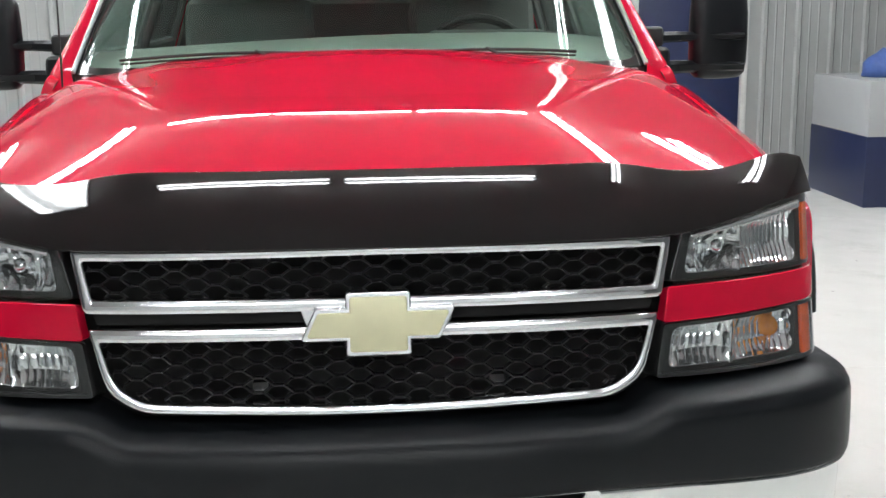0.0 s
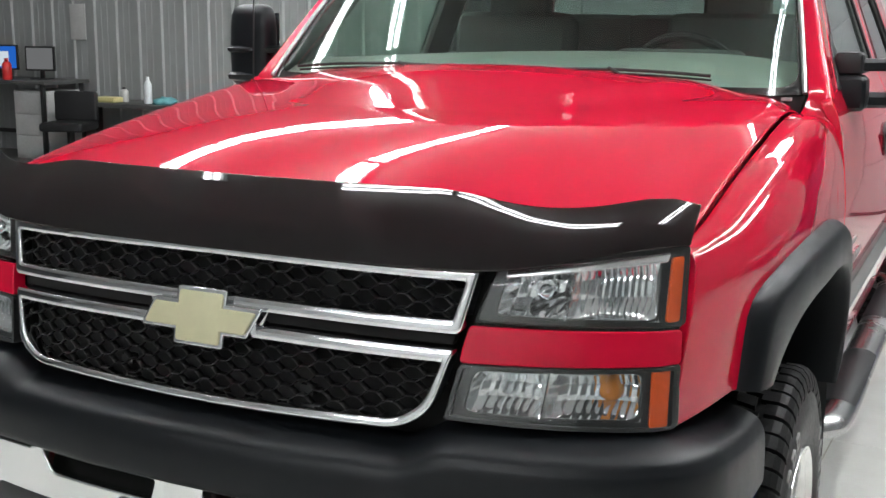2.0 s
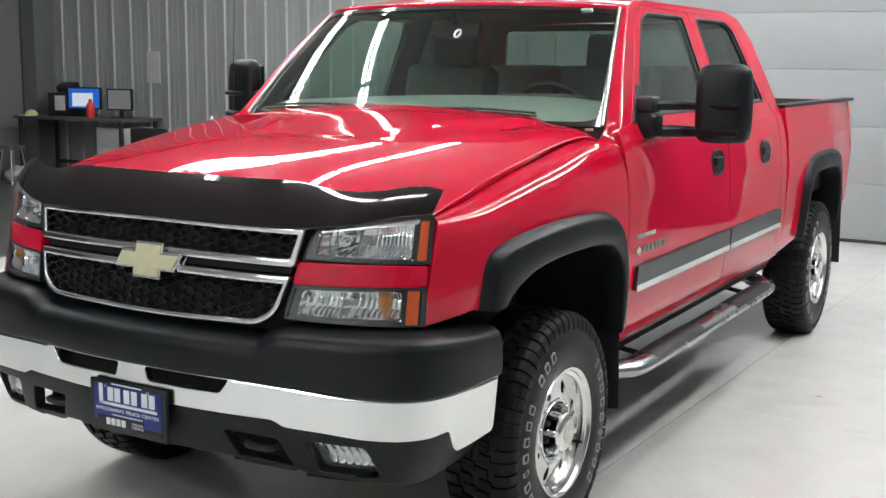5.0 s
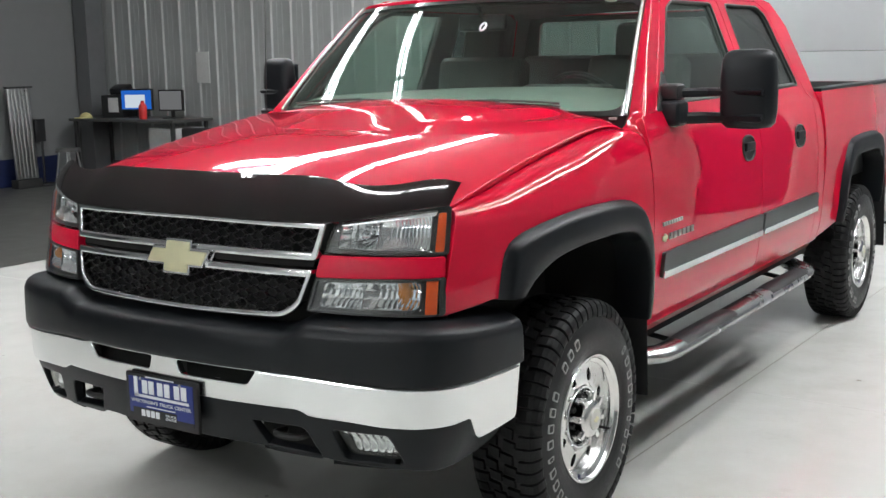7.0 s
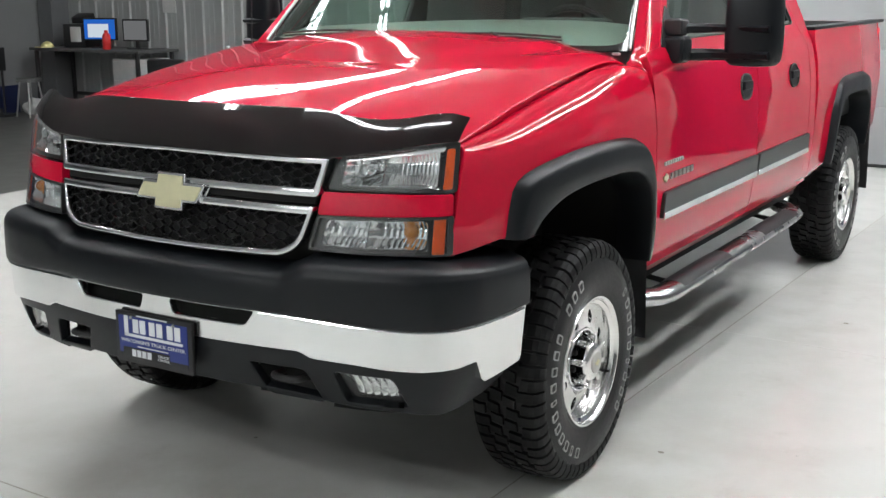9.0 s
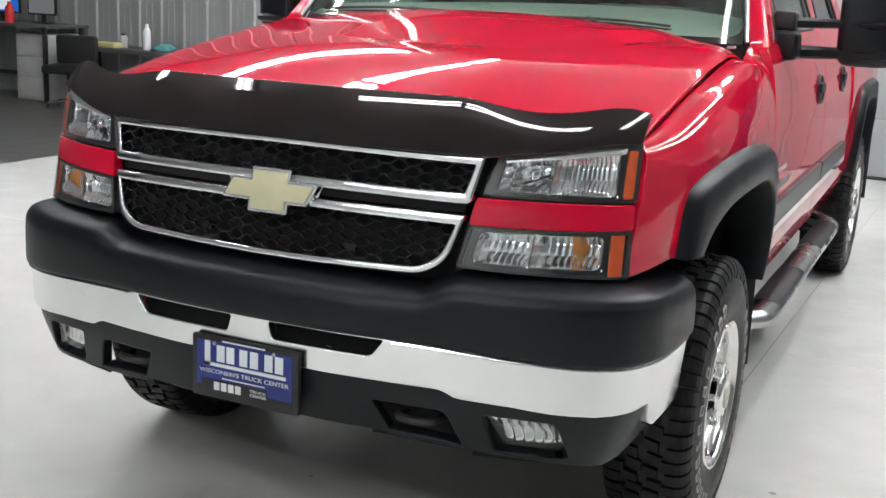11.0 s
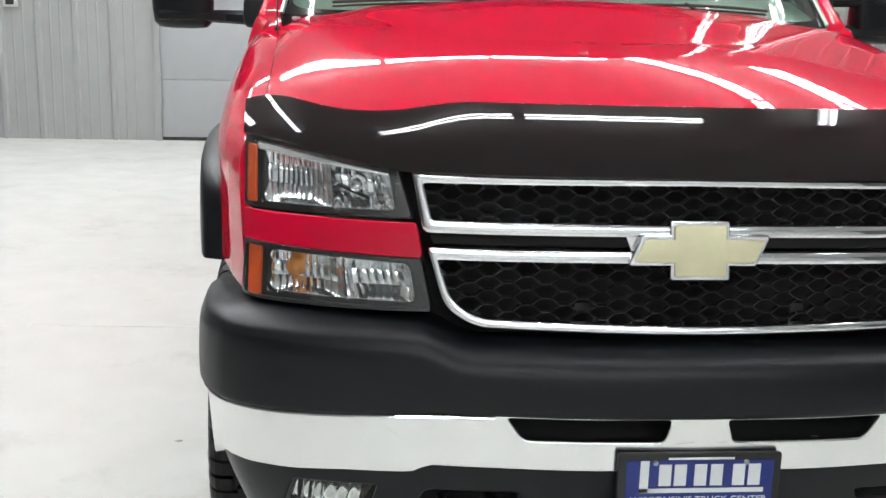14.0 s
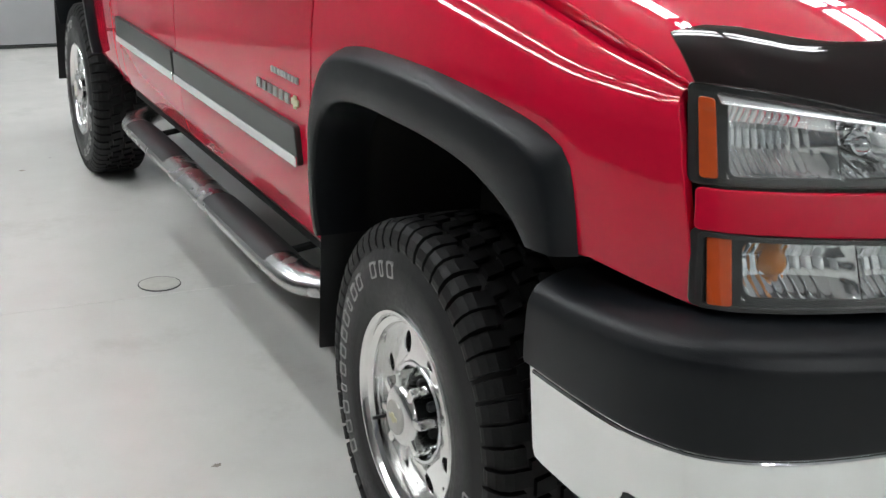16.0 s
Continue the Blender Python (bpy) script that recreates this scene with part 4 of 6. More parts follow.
def band(name, outer, inner, mat, parent, label, dome=0.0045):
    """A closed bright frame between two outlines of equal count, with a rounded face."""
    rows = []
    n = len(outer)
    for i in range(n):
        j = (i + 1) % n
        k = max(1, math.ceil(math.dist(outer[i], outer[j]) / 0.03))
        for q in range(k):
            t = q / k
            o = Vector(outer[i]).lerp(Vector(outer[j]), t)
            e = Vector(inner[i]).lerp(Vector(inner[j]), t)
            row = [(o.x, F(*o) + 0.026, o.y), (o.x, F(*o) - 0.002, o.y)]
            for w in (0.04, 0.14, 0.28, 0.42, 0.58, 0.72, 0.86, 0.96):
                p = o.lerp(e, w)
                row.append((p.x, F(*p) - 0.004 - dome * math.sin(math.pi * w) ** 0.5, p.y))
            row += [(e.x, F(*e) - 0.002, e.y), (e.x, F(*e) + 0.026, e.y)]
            rows.append(row)
    bm = bmesh.new()
    loft(bm, rows + rows[:1])
    bmesh.ops.remove_doubles(bm, verts=bm.verts[:], dist=1e-5)
    return part(name, bm, mat, parent, label, 0.9)


for nm, outer, inner in grille:
    rad_o = 0.012 if nm == "upper" else [0.008, 0.008, 0.05, 0.06, 0.3, 0.06, 0.05]
    rad_i = 0.006 if nm == "upper" else [0.006, 0.006, 0.045, 0.05, 0.3, 0.05, 0.045]
    band("chrome_frame", rounded(offset(outer, 0.0030), rad_o, 5), rounded(offset(inner, -0.0035), rad_i, 5), CHROME, gr, "bright chrome grille frame")
    # honeycomb
    bm = bmesh.new()
    px, pz = 0.0740, 0.0270
    fl = 0.0095
    z0 = 1.110 if nm == "upper" else 0.942
    grown = [(p[0] * 1.012, z0 + (p[1] - z0) * 1.12) for p in inner]
    for j in range(-11, 12):
        for i in range(-9, 10):
            cx = i * px + (px / 2 if j % 2 else 0)
            cz = z0 + j * pz / 2
            wd = px / 2 - fl
            pts = [(cx - wd, cz), (cx - fl, cz + pz / 2), (cx + fl, cz + pz / 2), (cx + wd, cz)]
            for a, b in zip(pts, pts[1:]):
                if inside(((a[0] + b[0]) / 2, (a[1] + b[1]) / 2), grown):
                    bar(bm, a, b, 0.016, 0.0034, 0.014)
    part("honeycomb", bm, MESH_PLASTIC, gr, "black plastic honeycomb mesh", None)
# dark slots between the two bars, closed by chrome near the badge
for side in SIDES:
    sheet("slot_surround", [rounded([(side * 0.10, 1.012), (side * 0.128, 1.024), (side * 0.140, 1.056), (side * 0.10, 1.056)], 0.006)], front(0.0), (0.03, 0.03), CHROME, gr, (0, -1, 0), 0.02, 0.004)
    sheet("slot_bar", [rounded([(side * 0.13, 1.031), (side * 0.515, 1.031), (side * 0.520, 1.046), (side * 0.135, 1.046)], 0.003)], front(0.014), (0.06, 0.03), VOID, gr, (0, -1, 0), 0.02, 0.003)
    bm = bmesh.new()
    x = side * 0.22
    box(bm, (x, F(x, 0.905) + 0.05, 0.905), (0.03, 0.02, 0.022), 0.004)
    part("bolt_boss", bm, MESH_PLASTIC, gr)
# badge
bow = [(-0.137, 1.005), (-0.056, 1.005), (-0.056, 0.978), (0.056, 0.978), (0.056, 1.005), (0.110, 1.005), (0.137, 1.057), (0.056, 1.057), (0.056, 1.084), (-0.056, 1.084), (-0.056, 1.057), (-0.112, 1.057)]
badge = sheet("badge", [rounded(bow, 0.003)], front(-0.022), (0.03, 0.03), CHROME, gr, (0, -1, 0), 0.022, 0.004, "cross-shaped badge with a chrome rim")
bow2 = []
for i, p in enumerate(bow):
    a, b = Vector(bow[i - 1]), Vector(bow[(i + 1) % len(bow)])
    p = Vector(p)
    t1, t2 = (p - a).normalized(), (b - p).normalized()
    n1, n2 = Vector((-t1.y, t1.x)), Vector((-t2.y, t2.x))
    k = (n1 + n2)
    k = k / max(0.3, k.dot(n1)) * 0.0065
    bow2.append(tuple(p + k))
sheet("badge_face", [rounded(bow2, 0.003)], lambda x, z: (x, F(x, z) - 0.0245 - 0.003 * math.sin(min(1, max(0, (z - 0.98) / 0.1)) * math.pi), z), (0.012, 0.012), GOLD, badge, (0, -1, 0), 0.006, 0.003, "pale gold badge face")

# lamps: bezel, reflector bowls, bulbs, amber side, clear lens
def bowl(side, quad, depth, nx, nz, parent, swell=0.20):
    """A bright reflector bowl pressed into rounded facets, nx across and nz high."""
    a, b, c, d = (Vector((side * p[0], p[1])) for p in quad)
    fine = 5
    rows = []
    for j in range(nz * fine + 1):
        v = j / (nz * fine)
        row = []
        for i in range(nx * fine + 1):
            u = i / (nx * fine)
            p = d.lerp(c, u).lerp(a.lerp(b, u), v)
            fu, fv = (i % fine) / fine, (j % fine) / fine
            round_ = swell * (4 * fu * (1 - fu) * (b - a).length / nx * 0.8 + 4 * fv * (1 - fv) * (a - d).length / nz * 0.6)
            deep = depth * (1 - abs(2 * u - 1) ** 3) ** 0.7 * (1 - abs(2 * v - 1) ** 2.5) ** 0.7
            row.append((p.x, F(p.x, p.y) + 0.012 + deep - round_ * min(1.0, deep / 0.012), p.y))
        rows.append(row)
    bm = bmesh.new()
    loft(bm, rows)
    return part("reflector", bm, REFLECTOR, parent, "", 0.45)


def bulb(side, x, z, r, mat, parent):
    bm = bmesh.new()
    y = F(side * x, z) + 0.05
    prof_ = [(0.0, r), (-0.01, r * 1.02), (-0.022, r * 0.8), (-0.03, r * 0.35), (-0.032, 0.0005)]
    rows = []
    for k in range(13):
        a = 2 * math.pi * k / 12
        rows.append([(side * x + q * math.cos(a), y + h, z + q * math.sin(a)) for h, q in prof_])
    loft(bm, rows)
    bmesh.ops.remove_doubles(bm, verts=bm.verts[:], dist=1e-5)
    return part("bulb", bm, mat, parent)


HEAD = [(0.592, 1.174), (0.889, 1.212), (0.893, 1.072), (0.560, 1.077)]
TURN_L = [(0.541, 0.999), (0.892, 1.003), (0.897, 0.892), (0.522, 0.903)]
for side in SIDES:
    mir = lambda pts: [(side * p[0], p[1]) for p in pts]
    # headlamp
    hl = sheet("headlamp", [rounded(mir(HEAD), 0.008), rounded(mir([(0.603, 1.168), (0.852, 1.198), (0.854, 1.081), (0.586, 1.085)]), 0.016)], front(0.012), (0.03, 0.03), BEZEL, truck, (0, -1, 0), 0.05, 0.003, "clear headlamp unit with dark bezel and amber side")
    bowl(side, [(0.602, 1.168), (0.716, 1.181), (0.708, 1.082), (0.585, 1.084)], 0.045, 6, 3, hl)
    bowl(side, [(0.717, 1.181), (0.853, 1.198), (0.855, 1.080), (0.709, 1.082)], 0.042, 14, 3, hl)
    # added satin metal strip imitates the highlight on the lens's top edge
    sheet("lens_glint", [rounded(mir([(0.606, 1.168), (0.862, 1.202), (0.862, 1.188), (0.604, 1.156)]), 0.004)], lambda x, z: (x, F(x, z) + 0.003 + 36 * max(0.0, z - (1.154 + 0.124 * (abs(x) - 0.604))) ** 2, z), (0.03, 0.002), LENS_GLINT, hl, (0, -1, 0), 0.004, 0.002, "bright strip standing in for the glint along the lens top")
    bulb(side, 0.662, 1.128, 0.019, CHROME, hl)
    bulb(side, 0.778, 1.135, 0.020, BULB, hl)
    bm = bmesh.new()
    bar(bm, (side * 0.640, 1.104), (side * 0.700, 1.126), 0.03, 0.008, 0.01)
    part("bulb_shield", bm, DARK_STEEL, hl)
    sheet("amber_side", [rounded(mir([(0.870, 1.192), (0.884, 1.194), (0.886, 1.082), (0.870, 1.082)]), 0.004)], front(0.004), (0.02, 0.03), AMBER, hl, (0, -1, 0), 0.012, 0.002, "amber side reflector")
    ln = sheet("lens", [rounded(mir(HEAD), 0.01)], lambda x, z: (x, F(x, z) - 0.008 + 13 * max(0.0, z - (1.136 + 0.118 * (abs(x) - 0.592))) ** 2, z), (0.03, 0.006), LENS, hl, (0, -1, 0), 0.006, 0.005, "clear plastic lens")
    ln.visible_shadow = False
    # red strip
    sheet("front_filler", [rounded(mir([(0.553, 1.066), (0.892, 1.064), (0.895, 1.009), (0.542, 1.006)]), 0.005)], lambda x, z: (x, F(x, z) - 0.004 - 0.002 * math.sin(math.pi * min(1, max(0, (z - 1.006) / 0.06))), z), (0.03, 0.012), PAINT, truck, (0, -1, 0), 0.03, 0.004, "body-colour strip between the lamps")
    # turn lamp
    tl = sheet("turn_lamp", [rounded(mir(TURN_L), 0.008), rounded(mir([(0.560, 0.990), (0.842, 0.994), (0.842, 0.908), (0.546, 0.912)]), 0.02)], front(0.012), (0.03, 0.03), BEZEL, truck, (0, -1, 0), 0.05, 0.003, "clear turn-signal unit with amber bulb and side")
    bowl(side, [(0.560, 0.991), (0.690, 0.993), (0.682, 0.909), (0.545, 0.911)], 0.035, 9, 3, tl)
    bowl(side, [(0.692, 0.993), (0.843, 0.995), (0.843, 0.907), (0.684, 0.909)], 0.038, 11, 3, tl)
    bulb(side, 0.616, 0.956, 0.014, BULB, tl)
    bulb(side, 0.785, 0.956, 0.021, AMBER_BULB, tl)
    sheet("amber_side", [rounded(mir([(0.857, 0.996), (0.881, 0.997), (0.884, 0.898), (0.860, 0.899)]), 0.004)], front(0.004), (0.02, 0.03), AMBER, tl, (0, -1, 0), 0.012, 0.002, "amber side reflector")
    sheet("lamp_gasket", [rounded(mir(TURN_L), 0.008), rounded(mir([(0.546, 0.995), (0.888, 0.998), (0.892, 0.897), (0.529, 0.908)]), 0.006)], front(-0.003), (0.03, 0.03), BEZEL, tl, (0, -1, 0), 0.015, 0.001)
    ln = sheet("lens", [rounded(mir(TURN_L), 0.01)], lambda x, z: (x, F(x, z) - 0.006, z), (0.03, 0.03), LENS, tl, (0, -1, 0), 0.004, 0.002, "clear plastic lens")
    ln.visible_shadow = False

# hood guard
def guard_map(x, w):
    a = abs(x)
    k = smooth(0.42, 0.76, a)
    zb = 1.168 + 0.049 * smooth(0.54, 0.90, a)
    sb = plan(x) + 0.22 * (zb - 1.0) - 0.030 + 0.05 * x * x * (1 - x * x)
    rise, run = 0.126 - 0.047 * k, 0.118 - 0.028 * k
    t = w
    ang = t * math.pi / 2
    z = zb + rise * (0.86 * t + 0.14 * math.sin(ang))
    s = sb + run * (0.80 * t + 0.20 * (1 - math.cos(ang)))
    return (x, s, z)


gx = 0.893
loop = [(-gx + 2 * gx * i / 40, 0.0) for i in range(41)] + [(gx - 2 * gx * i / 40, 1.0 - 0.25 * smooth(0.80, gx, abs(gx - 2 * gx * i / 40)) ** 2) for i in range(41)]
sheet("hood_guard", [loop], guard_map, (0.025, 0.06), SMOKE, truck, (0, -1, 0.5), 0.004, 0.002, "glossy smoked acrylic hood guard")

# ---------------------------------------------------------------- bumper
BP = [(0, -1.030), (0.2, -1.025), (0.38, -1.007), (0.62, -0.966), (0.81, -0.908), (0.936, -0.818), (0.982, -0.70), (0.994, -0.56), (0.997, -0.452)]
acc = [0]
for a, b in zip(BP, BP[1:]):
    acc.append(acc[-1] + math.dist(a, b))
bx, bs = curve([(l, p[0]) for l, p in zip(acc, BP)]), curve([(l, p[1]) for l, p in zip(acc, BP)])
UMAX = acc[-1]


def ring_at(u, off):
    """A point of the bumper's plan, u along it from the middle, moved outwards."""
    a = abs(u)
    x, s = bx(a), bs(a)
    dx, ds = bx(a + 1e-3) - bx(a - 1e-3), bs(a + 1e-3) - bs(a - 1e-3)
    if a < 2e-3:
        dx, ds = 1, 0
    l = math.hypot(dx, ds)
    nx, ns = ds / l, -dx / l
    x, s = x + nx * off, s + ns * off
    return (x if u >= 0 else -x, s)




def ztop(u):
    a = abs(u)
    return 0.828 + 0.038 * smooth(0.45, 0.56, a) - 0.026 * smooth(0.9, UMAX, a)


def zcov(u):
    return 0.716 - 0.024 * smooth(0.42, 0.95, abs(u))




def cover_map(u, v):
    """v from 0 at the back of the ledge to 1 at the bottom edge."""
    zt, zc = ztop(u), zcov(u)
    pts = [(-0.15, zt + 0.022), (-0.085, zt + 0.018), (-0.040, zt + 0.009), (-0.014, zt - 0.002), (0.000, zt - 0.018), (0.008, zt - 0.046), (0.010, zc + 0.02), (0.004, zc + 0.004), (-0.006, zc)]
    k = v * (len(pts) - 1)
    i = min(len(pts) - 2, max(0, int(k)))
    f = k - i
    p0, p1, p2, p3 = pts[max(0, i - 1)], pts[i], pts[i + 1], pts[min(len(pts) - 1, i + 2)]
    o, z = [0.5 * (2 * p1[c] + (p2[c] - p0[c]) * f + (2 * p0[c] - 5 * p1[c] + 4 * p2[c] - p3[c]) * f * f + (3 * p1[c] - p0[c] - 3 * p2[c] + p3[c]) * f ** 3) for c in (0, 1)]
    x, s = ring_at(u, o)
    return (x, s, z)


bumper = new("front_bumper")
bumper.parent = truck
sheet("bumper_cover", [[(-UMAX, 0.0), (UMAX, 0.0), (UMAX, 1.0), (-UMAX, 1.0)]], cover_map, (0.025, 0.03), GREY_PLASTIC, bumper, (0, -1, 0.5), 0.006, 0.002, "dark grey plastic bumper top")


def bump_map(off, tuck=0.0):
    def f(u, z):
        x, s = ring_at(u, off - 0.08 * max(0.0, 0.70 - z) * smooth(0.75, 1.15, abs(u)) - tuck * max(0.0, 0.60 - z) ** 1.4)
        return (x, s, z)
    return f


def lower_edge(u):
    a = abs(u)
    return 0.612 - 0.018 * smooth(0.52, 0.57, a) - 0.020 * smooth(0.60, 0.90, a)


NOTCH = 1.110
half = [(0.0, lower_edge(0))] + [(0.1 * i, lower_edge(0.1 * i)) for i in range(1, 5)] + [(0.50 + 0.02 * i, lower_edge(0.50 + 0.02 * i)) for i in range(5)] + [(0.7, lower_edge(0.7)), (0.8, lower_edge(0.8)), (0.9, lower_edge(0.9)), (1.02, 0.574), (NOTCH - 0.025, 0.580), (NOTCH - 0.008, 0.574), (NOTCH + 0.022, 0.516), (NOTCH + 0.036, 0.505), (NOTCH + 0.055, 0.504), (UMAX - 0.03, 0.512), (UMAX - 0.010, 0.516), (UMAX - 0.004, 0.53)]
top = [(UMAX, 0.70), (0.9, 0.70), (0.45, 0.722)]
loop = half + top + [(-u, z) for u, z in top[::-1]] + [(-u, z) for u, z in half[::-1][:-1]]
slots = [rounded([(sd * 0.050, 0.717), (sd * 0.066, 0.664), (sd * 0.345, 0.664), (sd * 0.384, 0.717)], 0.016) for sd in SIDES]
sheet("chrome_bar", [loop] + slots, bump_map(-0.004), (0.04, 0.03), BUMPER_CHROME, bumper, (0, -1, 0), 0.025, 0.005, "chrome bumper face bar, lightly scratched")
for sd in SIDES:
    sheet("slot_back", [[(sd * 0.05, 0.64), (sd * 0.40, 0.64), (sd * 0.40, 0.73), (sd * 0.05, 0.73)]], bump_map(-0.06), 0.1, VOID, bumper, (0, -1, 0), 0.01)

def fog_facets(u, z):
    x, s, zz = bump_map(-0.058, 0.45)(u, z)
    return (x, s + 0.006 * abs(math.sin(abs(u) * 120 + (z - 0.5) * 34)) + 0.004 * math.sin(z * 90), zz)


vlow = curve([(0, 0.468), (0.42, 0.464), (0.62, 0.446), (0.84, 0.431), (1.0, 0.414), (1.12, 0.418), (1.2, 0.44)])
VE = UMAX - 0.03
vh = [(0.0, vlow(0))] + [(0.1 * i, vlow(0.1 * i)) for i in range(1, 12)] + [(1.15, 0.424), (VE - 0.10, 0.436), (VE - 0.04, 0.452), (VE, 0.48)]
vt = [(VE, 0.545), (1.21, 0.55), (1.10, 0.60), (1.0, 0.60), (0.6, 0.615), (0.3, 0.63)]
loop = vh + vt + [(-u, z) for u, z in vt[::-1]] + [(-u, z) for u, z in vh[::-1][:-1]]
holes = []
for sd in SIDES:
    holes.append(rounded([(sd * 0.335, 0.556), (sd * 0.538, 0.553), (sd * 0.588, 0.444), (sd * 0.392, 0.452)], 0.022))
    holes.append(rounded([(sd * 0.622, 0.556), (sd * 0.815, 0.548), (sd * 0.866, 0.442), (sd * 0.655, 0.446)], 0.022))
sheet("valance", [loop] + holes, bump_map(-0.012, 0.55), (0.04, 0.025), GREY_PLASTIC, bumper, (0, -1, 0), 0.03, 0.006, "dark grey plastic lower valance")
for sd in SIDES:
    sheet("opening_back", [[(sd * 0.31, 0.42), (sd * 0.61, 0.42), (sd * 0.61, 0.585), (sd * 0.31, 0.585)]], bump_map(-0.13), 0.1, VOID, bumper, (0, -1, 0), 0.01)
    bm = bmesh.new()
    x, s = ring_at(sd * 0.45, -0.07)
    tube(bm, arc_path([(x - 0.05, s + 0.04, 0.498), (x - 0.045, s - 0.01, 0.503), (x, s - 0.028, 0.505), (x + 0.045, s - 0.01, 0.503), (x + 0.05, s + 0.04, 0.498)]), 0.011, 8)
    part("tow_hook", bm, DARK_STEEL, bumper)
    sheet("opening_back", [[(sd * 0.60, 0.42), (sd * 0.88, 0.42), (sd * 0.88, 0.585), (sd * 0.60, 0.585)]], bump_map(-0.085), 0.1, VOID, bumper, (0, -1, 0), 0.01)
    # fog lamp
    fl = sheet("fog_lamp", [rounded([(sd * 0.640, 0.546), (sd * 0.812, 0.538), (sd * 0.846, 0.470), (sd * 0.690, 0.474)], [0.012, 0.05, 0.01, 0.02])], fog_facets, (0.0035, 0.012), FOG_METAL, bumper, (0, -1, 0), 0.01, 0.003, "clear rectangular fog lamp")
    ln = sheet("fog_lens", [rounded([(sd * 0.638, 0.548), (sd * 0.814, 0.540), (sd * 0.850, 0.468), (sd * 0.686, 0.472)], [0.012, 0.05, 0.01, 0.02])], bump_map(-0.028, 0.5), 0.03, LENS, fl, (0, -1, 0), 0.004, 0.002)
    ln.visible_shadow = False

# thin bright lip under the plastic top
for sd in SIDES:
    bm = bmesh.new()
    pts = []
    for k in range(33):
        u = sd * (0.40 + (UMAX - 0.42) * k / 32)
        x, s = ring_at(u, 0.001)
        pts.append((x, s, zcov(u) - 0.004))
    tube(bm, pts, 0.0035, 6)
    part("bumper_lip", bm, CHROME, bumper)
# light scratches on the chrome
rnd = random.Random(11)
for k in range(5):
    u, z = rnd.uniform(-0.75, 0.8), rnd.uniform(0.635, 0.69)
    L, tl_ = rnd.uniform(0.012, 0.04), rnd.uniform(-0.6, 0.9)
    bm = bmesh.new()
    pts = []
    for q in range(4):
        x, s = ring_at(u + L * q / 3 * math.cos(tl_), -0.0035)
        pts.append((x, s, z + L * q / 3 * math.sin(tl_)))
    tube(bm, pts, 0.0004, 5)
    part("scratch", bm, STEEL, bumper)

# advertising plate
pl = new("front_plate")
pl.parent = truck
pl["label"] = "blue and white advertising plate in a black frame"
PS = -1.036
bm = bmesh.new()
box(bm, (0, PS, 0.569), (0.325, 0.016, 0.168), 0.006)
part("plate_frame", bm, BLACK_PLASTIC, pl)
bm = bmesh.new()
box(bm, (0, PS - 0.0085, 0.574), (0.292, 0.004, 0.132), 0.001)
part("plate_face", bm, PLATE_BLUE, pl, "dark blue printed plate")


def printed(x, z, w, h, mat=WHITE_PRINT, lean=0.0, y=-0.0115):
    bm = bmesh.new()
    m = Matrix.Rotation(radians(lean), 4, "Y")
    box(bm, (x, PS + y, z), (w, 0.0016, h), 0.0, m)
    part("print_bar", bm, mat, pl)


# big name as plain white bars of the letters' size, with the underline
printed(-0.111, 0.608, 0.017, 0.066)
printed(0.004, 0.579, 0.247, 0.009)
for x in (-0.070, -0.040, 0.000, 0.032, 0.076, 0.107):
    printed(x, 0.611, 0.024, 0.044)
PM = lambda x, z: Matrix.Translation((x, PS - 0.0115, z)) @ Matrix.Rotation(math.pi / 2, 4, "X")
lettering("WISCONSIN'S TRUCK CENTER", 0.016, WHITE_PRINT, pl, PM(0.0, 0.560), "plate_lettering", width=0.272)
printed(0.0, 0.645, 0.13, 0.004)
printed(0.0, 0.545, 0.13, 0.003)
bm = bmesh.new()
box(bm, (0.0, PS - 0.0088, 0.510), (0.292, 0.004, 0.018), 0.001)
part("frame_band", bm, BLACK_PLASTIC, pl)
bm = bmesh.new()
box(bm, (-0.03, PS - 0.0095, 0.521), (0.20, 0.004, 0.034), 0.001)
part("frame_band", bm, BLACK_PLASTIC, pl)
for k in range(4):
    printed(-0.082 + 0.022 * k, 0.522, 0.017, 0.022, y=-0.012)
lettering("TRUCK", 0.011, WHITE_PRINT, pl, Matrix.Translation((0.045, PS - 0.0125, 0.527)) @ Matrix.Rotation(math.pi / 2, 4, "X"), "plate_lettering", width=0.05)
lettering("CENTER", 0.011, WHITE_PRINT, pl, Matrix.Translation((0.045, PS - 0.0125, 0.516)) @ Matrix.Rotation(math.pi / 2, 4, "X"), "plate_lettering", width=0.05)
for x in (-0.09, 0.09):
    bm = bmesh.new()
    bmesh.ops.create_cone(bm, cap_ends=True, segments=12, radius1=0.006, radius2=0.004, depth=0.005, matrix=Matrix.Translation((x, PS - 0.012, 0.636)) @ Matrix.Rotation(math.pi / 2, 4, "X"))
    part("plate_bolt", bm, STEEL, pl)

# ---------------------------------------------------------------- wheels
WZ, WR = 0.379, 0.411
TYRE_OUT = 1.022      # outer face of the sidewall
TW = 0.268


CAP_GREY = material("cap_grey", (0.50, 0.50, 0.47), 0.3, 0.6, 0, 60, 0.1)


